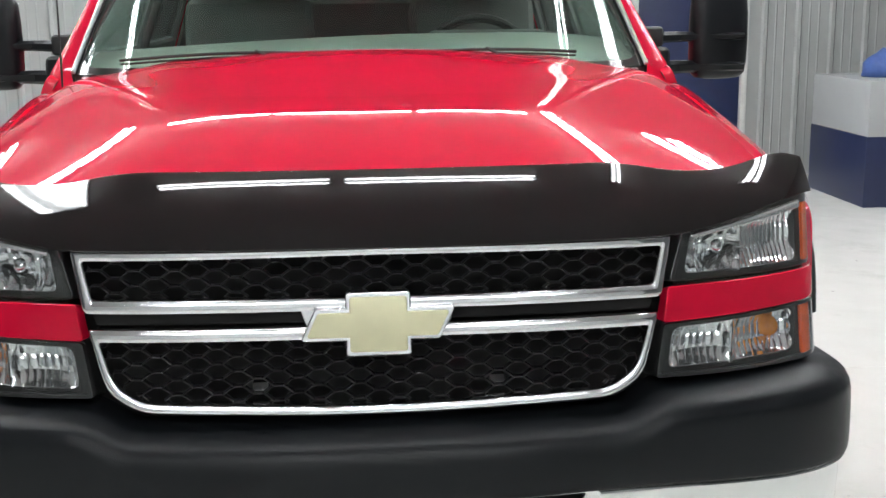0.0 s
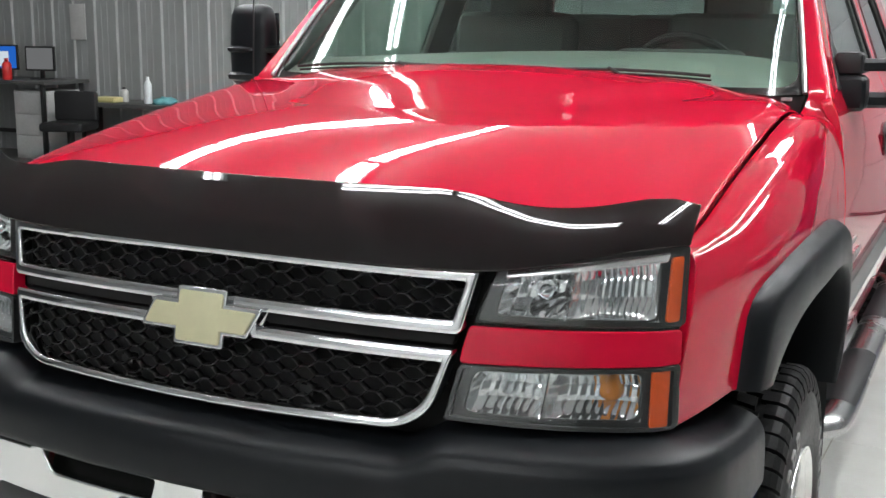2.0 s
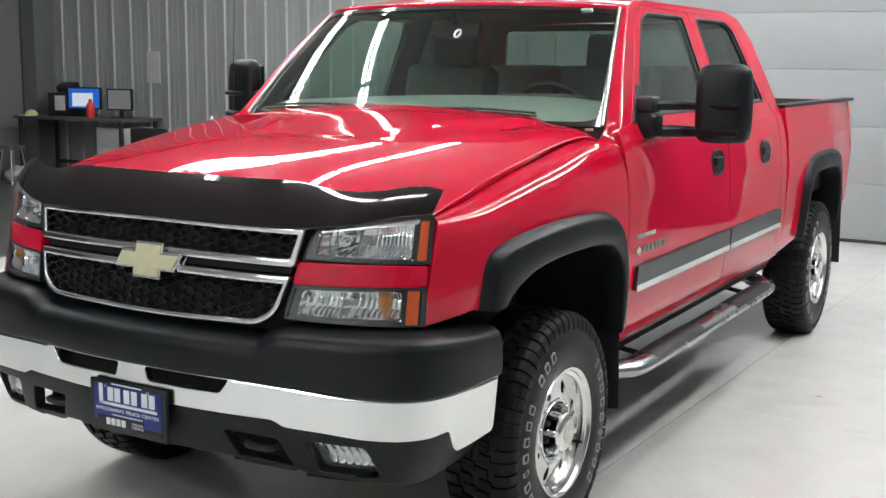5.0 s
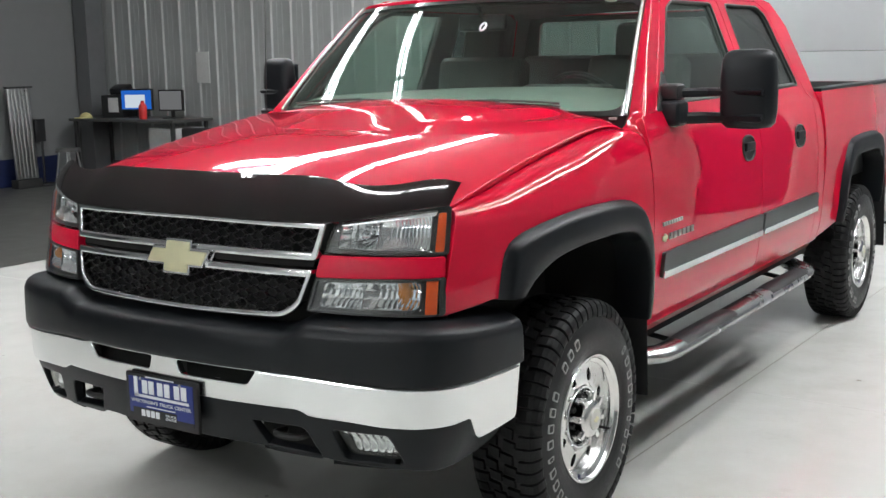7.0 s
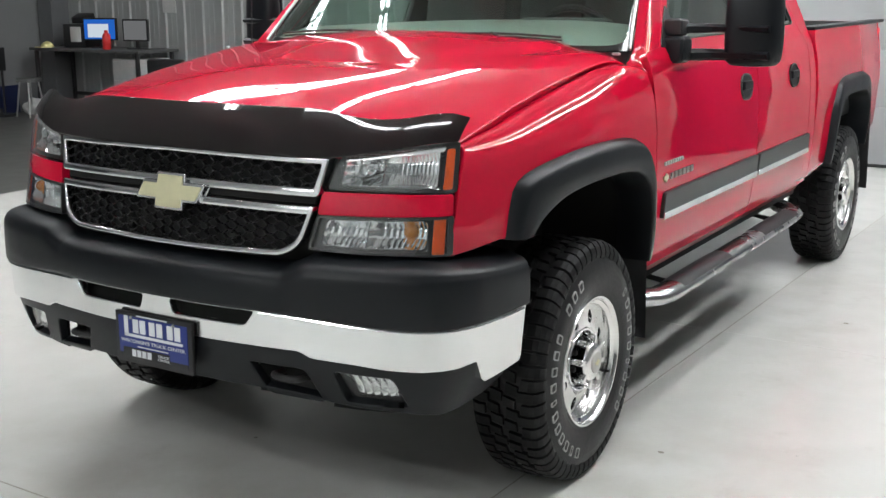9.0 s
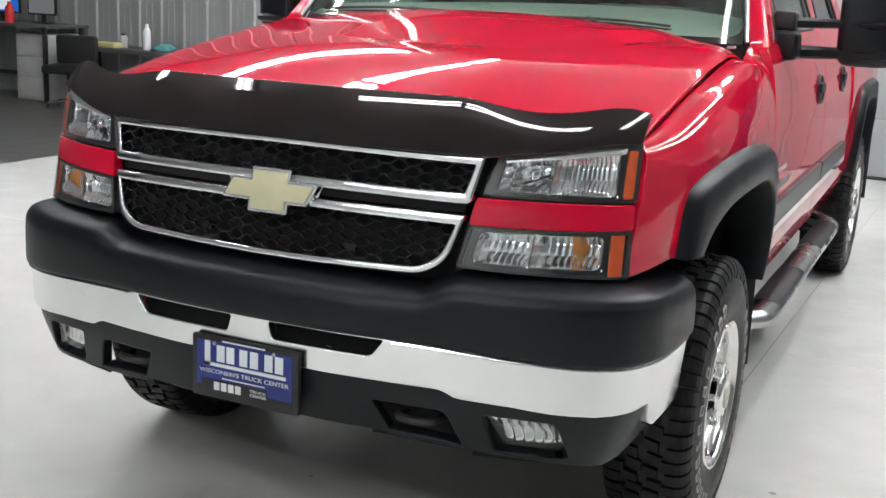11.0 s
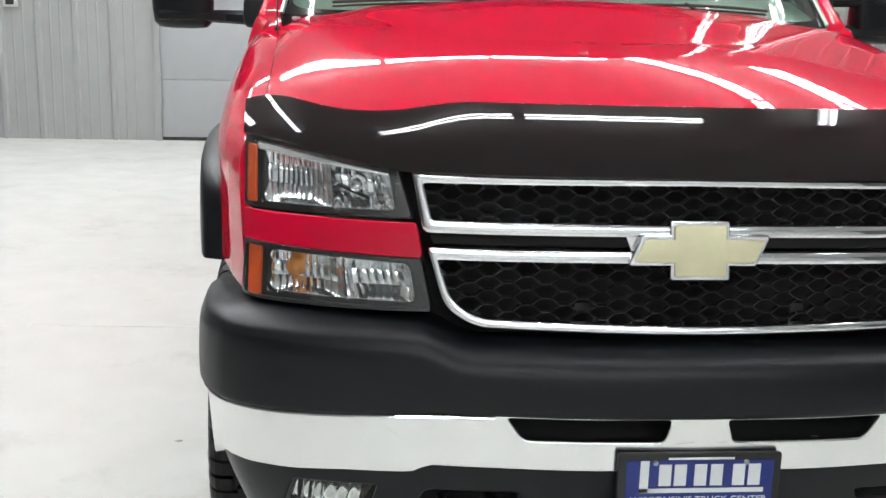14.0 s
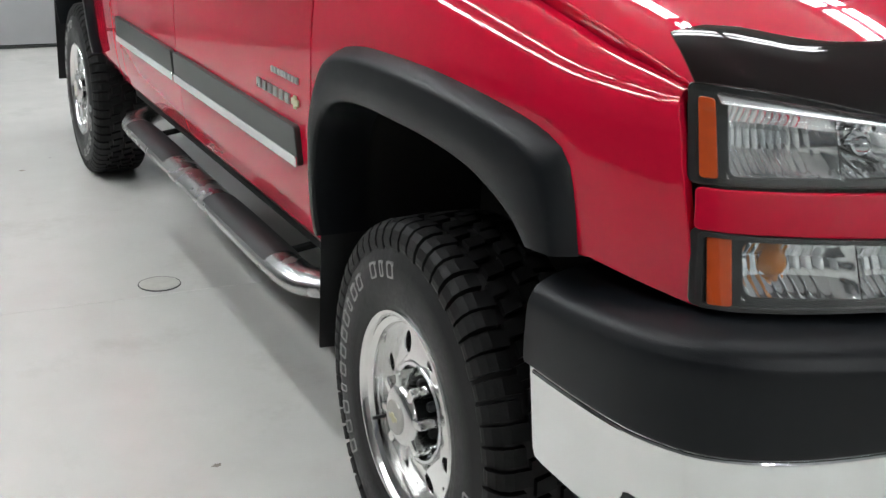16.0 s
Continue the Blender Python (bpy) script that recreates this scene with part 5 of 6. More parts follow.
def wheel(side, s0, turn):
    hubp = (side * (TYRE_OUT - TW / 2), s0 + 0.015, WZ)
    w = new("wheel")
    w.parent = truck
    w.location = hubp
    w.scale = (1.0, 1.034, 1.034)
    o = (0, 0, 0)
    h = TW / 2
    # tyre
    bm = bmesh.new()
    prof_t = [(-h + 0.02, 0.190), (-h + 0.004, 0.235), (-h, 0.285), (-h + 0.008, 0.340), (-h + 0.022, 0.370), (-h + 0.04, 0.381), (0, 0.3845), (h - 0.04, 0.381), (h - 0.022, 0.370), (h - 0.008, 0.340), (h - 0.002, 0.318), (h + 0.001, 0.313), (h, 0.285), (h + 0.001, 0.257), (h - 0.002, 0.250), (h - 0.004, 0.238), (h - 0.008, 0.226), (h - 0.03, 0.205)]
    prof_t = [(x_, q if q < 0.3 else 0.3 + (q - 0.3) * 1.19) for x_, q in prof_t]
    lathe(bm, prof_t, o, side, 72)
    ty = part("tyre", bm, RUBBER, w, "black all-terrain tyre", 0.9)
    # tread blocks: broad rounded shoulder blocks beside a zigzag groove, smaller ones between
    rnd = random.Random(5)
    cnt = 60
    step = 2 * math.pi / cnt
    shoulder = ((0.060, 0.001), (0.092, 0.002), (0.110, 0.008), (0.122, 0.021), (0.1285, 0.040), (0.1285, 0.052))
    middle = ((0.008, 0.0), (0.050, 0.0005))
    verts, faces = [], []
    for k in range(cnt):
        for e, stations, shift in ((1, shoulder, 0.0), (-1, shoulder, 0.5), (1, middle, 0.55), (-1, middle, 0.1)):
            broad = stations is shoulder
            mid_a = (k + turn + shift + rnd.uniform(-0.06, 0.06)) * step
            wide = step * (0.86 if broad else 0.76) * rnd.uniform(0.95, 1.04)
            zig = (0.006 if k % 2 else -0.006) + rnd.uniform(-0.0015, 0.0015)
            drop = 0.006 if broad and k % 2 else 0.0
            base = len(verts)
            for n_, (x_, low) in enumerate(stations):
                xx = x_ + (zig if not broad or n_ == 0 else 0)
                lean = (0.0 if broad else 0.22 * e) * (x_ - 0.03) / 0.04 * step
                r1 = WR - low - (drop if n_ == 5 else 0)
                for r, wd in ((r1 - 0.015, 1.0), (r1, 0.90), (r1, -0.90), (r1 - 0.015, -1.0)):
                    inset_ = -0.003 if broad and n_ >= 3 and r < r1 else 0.0
                    ang = mid_a + lean + wd * wide / 2
                    verts.append((side * e * (xx + inset_ * 2), r * math.cos(ang), r * math.sin(ang)))
            for n_ in range(len(stations) - 1):
                q = base + 4 * n_
                faces += [[q + m, q + m + 1, q + m + 5, q + m + 4] for m in range(3)]
            q = base + 4 * (len(stations) - 1)
            faces += [[base, base + 1, base + 2, base + 3], [q, q + 1, q + 2, q + 3]]
    me = bpy.data.meshes.new("tread")
    me.from_pydata(verts, [], faces)
    bmx = bmesh.new()
    bmx.from_mesh(me)
    bmesh.ops.recalc_face_normals(bmx, faces=bmx.faces)
    bmx.to_mesh(me)
    bmx.free()
    tagged(finish("tread", me, TREAD, ty, "chunky tread blocks"), kind="stuff")
    # raised white outlined characters on the sidewall, kept as plain outlined bars
    for a0, a1, n_, skip in ((108, 252, 15, (3,)), (-52, 42, 9, ())) if side > 0 else ((-42, 84, 15, (11,)), (182, 262, 9, ())):
        for k in range(n_):
            if k in skip:
                continue
            a = radians(a0 + (a1 - a0) * (k + 0.5) / n_ + (2.5 if k % 2 else 0) * (s0 > 1))
            wd = min(0.0150, radians(a1 - a0) / n_ * 0.36 * 0.308) * (0.55 if k % 5 == 3 else 1.0)
            er, et = Vector((0, math.cos(a), math.sin(a))), Vector((0, -math.sin(a), math.cos(a)))
            cpt = er * 0.308 + Vector((side * (h + 0.0005), 0, 0))
            bm = bmesh.new()
            rows = []
            for k0, x_ in ((1.0, -0.004), (1.0, 0.0016), (0.72, 0.0016), (0.72, -0.004)):
                cut = 0.0135 if k0 < 1 else 0.0175
                pts_ = rounded([(-wd * k0, -cut), (wd * k0, -cut), (wd * k0, cut), (-wd * k0, cut)], 0.005, 2)
                rows.append([tuple(cpt + et * p + er * q + Vector((side * x_, 0, 0))) for p, q in pts_])
            loft(bm, rows, loop=True)
            part("sidewall_bar", bm, WHITE_RUBBER, ty, smooth=None)
    # rim: barrel and lip
    bm = bmesh.new()
    lathe(bm, [(-h + 0.03, 0.19), (-0.02, 0.172), (h - 0.10, 0.182), (h - 0.024, 0.207), (h - 0.016, 0.219), (h - 0.009, 0.223), (h - 0.004, 0.221), (h - 0.004, 0.215), (h - 0.009, 0.210), (h - 0.018, 0.207), (h - 0.022, 0.200), (h - 0.026, 0.194), (h - 0.040, 0.191), (h - 0.062, 0.190)], o, side, 72)
    rim = part("rim", bm, ALLOY, w, "polished eight-lug alloy rim", 0.7)
    # face disc with holes
    def face_x(r):
        return h - 0.046 + 0.008 * smooth(0.19, 0.115, r) - 0.022 * smooth(0.112, 0.104, r)

    def disc(u, v):
        return (side * (face_x(math.hypot(u, v)) - 0.004), u, v)
    circ = [(0.194 * math.cos(2 * math.pi * k / 64), 0.194 * math.sin(2 * math.pi * k / 64)) for k in range(64)]
    hls = []
    for k in range(8):
        a = 2 * math.pi * (k + 0.5) / 8
        ca, sa = math.cos(a), math.sin(a)
        hls.append([((0.150 + 0.025 * math.cos(t)) * ca - 0.019 * math.sin(t) * sa, (0.150 + 0.025 * math.cos(t)) * sa + 0.019 * math.sin(t) * ca) for t in [2 * math.pi * i / 16 for i in range(16)]])
        ca, sa = 0.168 * math.cos(a + math.pi / 8), 0.168 * math.sin(a + math.pi / 8)
        hls.append([(ca + 0.0065 * math.cos(t), sa + 0.0065 * math.sin(t)) for t in [2 * math.pi * i / 8 for i in range(8)]])
    sheet("rim_face", [circ] + hls, disc, 0.02, ALLOY, rim, (side, 0, 0), 0.015, 0.003)
    # flat black disc stands in for the shade inside the rim
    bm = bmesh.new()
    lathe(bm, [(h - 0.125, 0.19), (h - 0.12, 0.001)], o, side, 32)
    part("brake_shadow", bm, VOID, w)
    # raised ring, dark hub core with bright ribs and lug nuts between, top plate and cap
    bm = bmesh.new()
    lathe(bm, [(h - 0.08, 0.112), (h - 0.046, 0.111), (h - 0.040, 0.107), (h - 0.041, 0.101), (h - 0.048, 0.098), (h - 0.070, 0.097)], o, side, 56)
    part("hub_ring", bm, CHROME, rim, "", 0.9)
    bm = bmesh.new()
    lathe(bm, [(h - 0.072, 0.099), (h - 0.068, 0.092), (h - 0.066, 0.054), (h - 0.01, 0.050)], o, side, 32)
    part("hub_core", bm, VOID, rim)
    bm = bmesh.new()
    lathe(bm, [(h - 0.020, 0.055), (h - 0.012, 0.067), (h - 0.003, 0.066), (h + 0.003, 0.058), (h + 0.007, 0.048), (h + 0.008, 0.038)], o, side, 48)
    part("hub_plate", bm, ALLOY, rim, "", 0.9)
    bm = bmesh.new()
    lathe(bm, [(h + 0.004, 0.040), (h + 0.012, 0.037), (h + 0.014, 0.02), (h + 0.014, 0.0005)], o, side, 32)
    part("centre_cap", bm, CAP_GREY, rim)
    bm = bmesh.new()
    box(bm, (side * (h + 0.014), 0, 0), (0.003, 0.036, 0.010), 0.001)
    box(bm, (side * (h + 0.014), 0, 0), (0.0032, 0.012, 0.021), 0.001)
    part("cap_mark", bm, GOLD, rim)
    for k in range(8):
        a = 2 * math.pi * k / 8 + 0.2
        bm = bmesh.new()
        cy, cz = 0.073 * math.cos(a), 0.073 * math.sin(a)
        tube(bm, [(side * (h - 0.068), cy, cz), (side * (h - 0.042), cy, cz), (side * (h - 0.036), cy, cz)], [0.012, 0.0115, 0.007], 8)
        part("lug_nut", bm, DARK_STEEL, rim)
        a2 = a + math.pi / 8
        m = Matrix.Rotation(a2, 4, "X")
        bm = bmesh.new()
        box(bm, tuple(m @ Vector((side * (h - 0.034), 0.072, 0))), (0.066, 0.044, 0.022), 0.008, m, 3)
        part("hub_rib", bm, ALLOY, rim)
    bm = bmesh.new()
    tube(bm, [(side * (h - 0.06), 0.168, -0.085), (side * (h - 0.012), 0.160, -0.082)], 0.0045, 6)
    part("valve", bm, BLACK_PLASTIC, rim)
    return w


for side in SIDES:
    wheel(side, 0.0, 0.3 if side > 0 else 0.75)
    wheel(side, 3.886, 0.55 if side > 0 else 0.1)

# ---------------------------------------------------------------- bed
for side in SIDES:
    ar = [(p[0] + 3.886, p[1]) for p in arch_mid(26, 0.6, True)]
    loop = [(3.0, 0.60)] + ar + [(4.45, 0.66), (4.88, 0.72), (4.90, 1.2), (4.90, 1.415), (3.0, 1.415)]

    def bed_side(s, z, sd=side):
        xx = X(min(z, 1.1)) - 0.03 * smooth(1.2, 1.42, z) + 0.008 * smooth(0.9, 1.05, z) * (1 - smooth(1.1, 1.2, z)) - tuck(s)
        return (sd * xx, s, z)
    b = sheet("bed_side", [loop], bed_side, (0.06, 0.04), PAINT, truck, (side, 0, 0), 0.05, 0.004)
    bm = bmesh.new()
    box(bm, (side * 0.932, 3.95, 1.425), (0.085, 1.91, 0.022), 0.008)
    part("rail_cap", bm, GREY_PLASTIC, b, "black plastic bed rail cap")
bm = bmesh.new()
box(bm, (0, 3.95, 0.86), (1.80, 1.90, 0.04))
box(bm, (0, 3.01, 1.14), (1.80, 0.03, 0.56), 0.004)
box(bm, (-0.89, 3.95, 1.14), (0.03, 1.88, 0.55), 0.004)
box(bm, (0.89, 3.95, 1.14), (0.03, 1.88, 0.55), 0.004)
box(bm, (0, 4.85, 1.14), (1.80, 0.03, 0.56), 0.004)
part("bed_liner", bm, BLACK_PLASTIC, truck, "black plastic bed liner")
bm = bmesh.new()
box(bm, (0, 4.90, 1.13), (1.80, 0.06, 0.58), 0.01)
part("tailgate", bm, PAINT, truck)
bm = bmesh.new()
box(bm, (0, 4.99, 0.72), (1.84, 0.16, 0.20), 0.03)
part("rear_bumper", bm, CHROME, truck)
for side in SIDES:
    bm = bmesh.new()
    box(bm, (side * 0.912, 4.905, 1.20), (0.075, 0.05, 0.36), 0.015)
    part("tail_lamp", bm, RED_PLASTIC, truck)

BAR_CHROME = material("bar_chrome", (0.46, 0.46, 0.46), 0.26, 1.0, 0, 12, 0.08, rough_vary=0.06)
# underbody, sills, mud flaps, step bars
bm = bmesh.new()
for sx in (-0.45, 0.45):
    box(bm, (sx, 1.95, 0.50), (0.09, 5.4, 0.16), 0.01)
for s in (-0.55, 1.0, 2.6, 4.6):
    box(bm, (0, s, 0.50), (0.9, 0.12, 0.12), 0.01)
part("chassis_frame", bm, DARK_STEEL, truck)
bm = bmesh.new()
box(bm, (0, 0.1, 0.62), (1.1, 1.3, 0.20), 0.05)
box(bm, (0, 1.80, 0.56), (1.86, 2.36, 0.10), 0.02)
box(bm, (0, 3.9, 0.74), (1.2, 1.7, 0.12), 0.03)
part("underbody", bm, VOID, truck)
bm = bmesh.new()
for s in (0.0, 3.886):
    tube(bm, [(-0.80, s, WZ), (-0.2, s, WZ), (0.2, s, WZ), (0.80, s, WZ)], [0.045, 0.05, 0.05, 0.045], 10)
bmesh.ops.create_uvsphere(bm, u_segments=14, v_segments=10, radius=0.14, matrix=Matrix.Translation((0, 3.886, WZ)))
bmesh.ops.create_uvsphere(bm, u_segments=14, v_segments=10, radius=0.12, matrix=Matrix.Translation((-0.1, 0.0, WZ + 0.02)))
part("axle", bm, DARK_STEEL, truck)
bm = bmesh.new()
tube(bm, arc_path([(-0.62, 1.3, 0.44), (-0.62, 2.4, 0.44), (-0.62, 3.2, 0.55), (-0.62, 3.9, 0.72), (-0.62, 4.4, 0.52), (-0.75, 4.75, 0.45)]), 0.045, 10)
part("exhaust_pipe", bm, STEEL, truck)
for side in SIDES:
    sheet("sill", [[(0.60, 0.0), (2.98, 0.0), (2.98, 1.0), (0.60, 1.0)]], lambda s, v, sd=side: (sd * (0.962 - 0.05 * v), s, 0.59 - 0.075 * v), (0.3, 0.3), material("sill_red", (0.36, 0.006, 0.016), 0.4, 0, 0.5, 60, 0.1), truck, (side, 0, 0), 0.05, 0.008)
    bm = bmesh.new()
    rows = [[(side * (0.70 + 0.300 * i / 6), 0.496 + 0.03 * j / 4 + 0.02 * max(0, i - 3) / 3, 0.92 - 0.60 * j / 4) for i in range(7)] for j in range(5)]
    rows2 = [[(p[0], p[1] + 0.008, p[2]) for p in r] for r in rows]
    loft(bm, rows + rows2[::-1] + [rows[0]])
    bmesh.ops.remove_doubles(bm, verts=bm.verts[:], dist=1e-5)
    part("mud_flap", bm, BLACK_PLASTIC, truck, "black moulded mud flap")
    bm = bmesh.new()
    rows = [[(side * (0.70 + 0.325 * i / 6), 4.43 + 0.05 * j / 4, 0.85 - 0.52 * j / 4) for i in range(7)] for j in range(5)]
    rows2 = [[(p[0], p[1] + 0.008, p[2]) for p in r] for r in rows]
    loft(bm, rows + rows2[::-1] + [rows[0]])
    bmesh.ops.remove_doubles(bm, verts=bm.verts[:], dist=1e-5)
    part("mud_flap", bm, BLACK_PLASTIC, truck, "black moulded mud flap")
    bm = bmesh.new()
    SX = 0.998
    path = arc_path([(side * 0.78, 0.63, 0.50), (side * 0.90, 0.63, 0.462), (side * (SX - 0.03), 0.67, 0.452), (side * SX, 0.80, 0.45), (side * SX, 1.4, 0.45), (side * SX, 2.1, 0.45), (side * SX, 2.58, 0.45), (side * (SX - 0.02), 2.73, 0.452), (side * 0.92, 2.79, 0.462), (side * 0.80, 2.79, 0.50)], 8)
    tube(bm, path, 0.060, 24, 0.60)
    sb = part("step_bar", bm, BAR_CHROME, truck, "chrome tubular step bar with black pads", 1.2)
    for s0, s1 in ((0.84, 1.46), (1.98, 2.60)):
        bm = bmesh.new()
        rows = []
        for k in range(15):
            s = s0 + (s1 - s0) * k / 14
            e = math.sin(math.pi * min(1, max(0, k / 14))) ** 0.35 if 0 < k < 14 else 0.2
            rows.append([(side * SX + (0.060 + 0.003 * e) * math.cos(a) * side, s, 0.45 + (0.036 + 0.005 * e) * math.sin(a)) for a in [radians(28 + 12.4 * i) for i in range(11)]])
        loft(bm, rows)
        part("step_pad", bm, BLACK_PLASTIC, sb)
    for s in (0.95, 2.5):
        bm = bmesh.new()
        tube(bm, [(side * (SX - 0.02), s, 0.44), (side * 0.88, s, 0.455), (side * 0.60, s, 0.50)], 0.012, 8)
        part("step_bracket", bm, VOID, sb)

# tow mirrors
for side in SIDES:
    mr = new("side_mirror")
    mr.parent = truck
    mr["label"] = "black extended towing mirror on two arms"
    bm = bmesh.new()
    rows = []
    # head: a rounded upright shell, deepest in the middle
    for k, (z, sx, sy) in enumerate(((1.342, 0.40, 0.3), (1.347, 0.78, 0.66), (1.364, 0.93, 0.88), (1.405, 0.985, 0.98), (1.48, 1.0, 1.0), (1.56, 0.99, 0.97), (1.615, 0.95, 0.86), (1.640, 0.86, 0.70), (1.652, 0.66, 0.48), (1.656, 0.40, 0.25))):
        row = []
        for i in range(24):
            a = 2 * math.pi * i / 24
            c, s = math.cos(a), math.sin(a)
            x = math.copysign(abs(c) ** 0.55, c) * 0.106 * sx
            y = math.copysign(abs(s) ** 0.6, s) * 0.055 * sy * (1.15 if s < 0 else 0.7)
            row.append((side * (1.228 + x), 1.003 + y + 0.02 * x / 0.1, z))
        rows.append(row)
    loft(bm, rows, loop=True, cap=True)
    part("mirror_head", bm, GREY_PLASTIC, mr, "", 0.8)
    bm = bmesh.new()
    box(bm, (side * 1.228, 1.044, 1.500), (0.17, 0.006, 0.25), 0.002)
    part("mirror_glass", bm, CHROME, mr)
    for z, hgt in ((1.488, 0.036), (1.386, 0.046)):
        bm = bmesh.new()
        rows = []
        for x, s, k in ((0.955, 0.885, 1.0), (1.02, 0.925, 1.0), (1.08, 0.965, 0.95), (1.15, 0.988, 0.85), (1.30, 0.978, 0.7)):
            d = 0.030 if x < 1.14 else 0.055
            rows.append([(side * x, s - d * 0.9, z - hgt * k * 0.3), (side * x, s - d, z + hgt * k * 0.2), (side * x, s - d * 0.6, z + hgt * k * 0.5), (side * x, s + 0.02, z + hgt * k * 0.5), (side * x, s + 0.02, z - hgt * k * 0.5), (side * x, s - d * 0.6, z - hgt * k * 0.5)])
        loft(bm, rows, loop=True, cap=True)
        part("mirror_arm", bm, GREY_PLASTIC, mr, "", 0.5)
    bm = bmesh.new()
    box(bm, (side * 0.955, 0.875, 1.492), (0.078, 0.085, 0.066), 0.016, seg=3)
    part("mirror_pivot", bm, BLACK_PLASTIC, mr)
    bm = bmesh.new()
    box(bm, (side * 0.962, 0.86, 1.408), (0.10, 0.12, 0.105), 0.028, seg=3)
    part("mirror_base", bm, GREY_PLASTIC, mr)
    sheet("mirror_sail", [rounded([(0.755, 1.425), (0.945, 1.425), (0.945, 1.50), (0.925, 1.575)], 0.01)], flank(side, 0.006), 0.05, BLACK_PLASTIC, mr, (side, 0, 0), 0.02, 0.004)

# antenna
bm = bmesh.new()
tube(bm, [(-0.885, 0.50, 1.345), (-0.885, 0.502, 1.375)], [0.018, 0.010], 10)
tube(bm, [(-0.885, 0.502, 1.37), (-0.884, 0.53, 2.02)], [0.003, 0.0018], 6)
part("antenna", bm, BLACK_PLASTIC, truck)

# ---------------------------------------------------------------- things along the far wall
def desk(x0, x1, y0, y1, h):
    cx, cy = (x0 + x1) / 2, (y0 + y1) / 2
    t = thing("desk", "dark grey work desk with dark steel legs against the ribbed wall", "desk", (cx, cy, GROUND - 0.004))
    bm = bmesh.new()
    box(bm, (0, 0, h - 0.02), (x1 - x0, y1 - y0, 0.04), 0.006)
    part("tabletop", bm, DESK_GREY, t)
    for x in (-1, 1):
        for y in (-1, 1):
            bm = bmesh.new()
            box(bm, (x * ((x1 - x0) / 2 - 0.08), y * ((y1 - y0) / 2 - 0.06), (h - 0.04) / 2), (0.045, 0.045, h - 0.04), 0.005)
            part("leg", bm, DARK_STEEL, t)
    bm = bmesh.new()
    box(bm, (0, (y1 - y0) / 2 - 0.06, 0.25), (x1 - x0 - 0.2, 0.03, 0.05), 0.004)
    part("brace", bm, DARK_STEEL, t)
    return t


DY = BACK - 0.42
DH = 0.92
desk(-11.0 + 0.36, -8.55, DY - 0.38, BACK - 0.06, DH)
TOPZ = DH + GROUND - 0.004


def monitor(x, y, w, h, z, mats, label, turn=0):
    t = thing("monitor", label, "monitor", (x, y, z), turn=turn)
    bm = bmesh.new()
    box(bm, (0, 0, 0.10 + h / 2), (w, 0.045, h), 0.008)
    part("casing", bm, BLACK_PLASTIC, t)
    sc = [("screen", mats[0], 0, 0, w - 0.04, h - 0.04, 0)] + ([("window", mats[1], -0.02, -0.02, w * 0.62, h * 0.6, 1)] if len(mats) > 1 else [])
    for nm, mt, dx, dz, ww, hh, lift in sc:
        bm = bmesh.new()
        box(bm, (dx, -0.0235 - 0.002 * lift, 0.10 + h / 2 + dz), (ww, 0.003, hh))
        part(nm, bm, mt, t)
    bm = bmesh.new()
    box(bm, (0, 0.02, 0.006), (0.22, 0.18, 0.012), 0.004)
    box(bm, (0, 0.03, 0.07), (0.05, 0.03, 0.12), 0.004)
    part("stand", bm, BLACK_PLASTIC, t)
    return t


monitor(-9.61, DY - 0.02, 0.48, 0.30, TOPZ, (SCREEN_BLUE, SCREEN_WHITE), "black flat monitor, lit blue, on the desk", 22)
monitor(-8.98, DY + 0.02, 0.38, 0.29, TOPZ, (SCREEN_DIM,), "black flat monitor with a dim grey picture, on the desk", 14)
pr = thing("printer", "dark office printer with paper sheet on the desk", "printer", (-10.02, DY + 0.02, TOPZ), turn=15)
bm = bmesh.new()
box(bm, (0, 0, 0.16), (0.34, 0.38, 0.32), 0.02)
part("body", bm, BLACK_PLASTIC, pr)
bm = bmesh.new()
box(bm, (0, 0.06, 0.38), (0.26, 0.20, 0.12), 0.03, Matrix.Rotation(radians(20), 4, "X"))
part("feeder", bm, BLACK_PLASTIC, pr)
bm = bmesh.new()
box(bm, (0.03, -0.195, 0.18), (0.16, 0.006, 0.20), 0.001)
part("paper", bm, PALE_GREY, pr)
sp = thing("loudspeaker", "small black desktop speaker on the desk", "speaker", (-10.30, DY + 0.14, TOPZ))
bm = bmesh.new()
box(bm, (0, 0, 0.12), (0.12, 0.14, 0.24), 0.01)
part("body", bm, BLACK_PLASTIC, sp)


def bottle(x, y, z, r, h, mat, cap, label):
    t = thing("bottle", label, "bottle", (x, y, z))
    bm = bmesh.new()
    rows = []
    pts = [(0.0, r * 0.9), (0.01, r), (h * 0.68, r), (h * 0.8, r * 0.75), (h * 0.88, r * 0.4)]
    for k in range(17):
        a = 2 * math.pi * k / 16
        rows.append([(q * math.cos(a), q * math.sin(a), hh) for hh, q in pts])
    loft(bm, rows)
    bmesh.ops.remove_doubles(bm, verts=bm.verts[:], dist=1e-5)
    part("body", bm, mat, t)
    bm = bmesh.new()
    tube(bm, [(0, 0, h * 0.86), (0, 0, h)], r * 0.45, 12)
    part("cap", bm, cap, t)
    return t


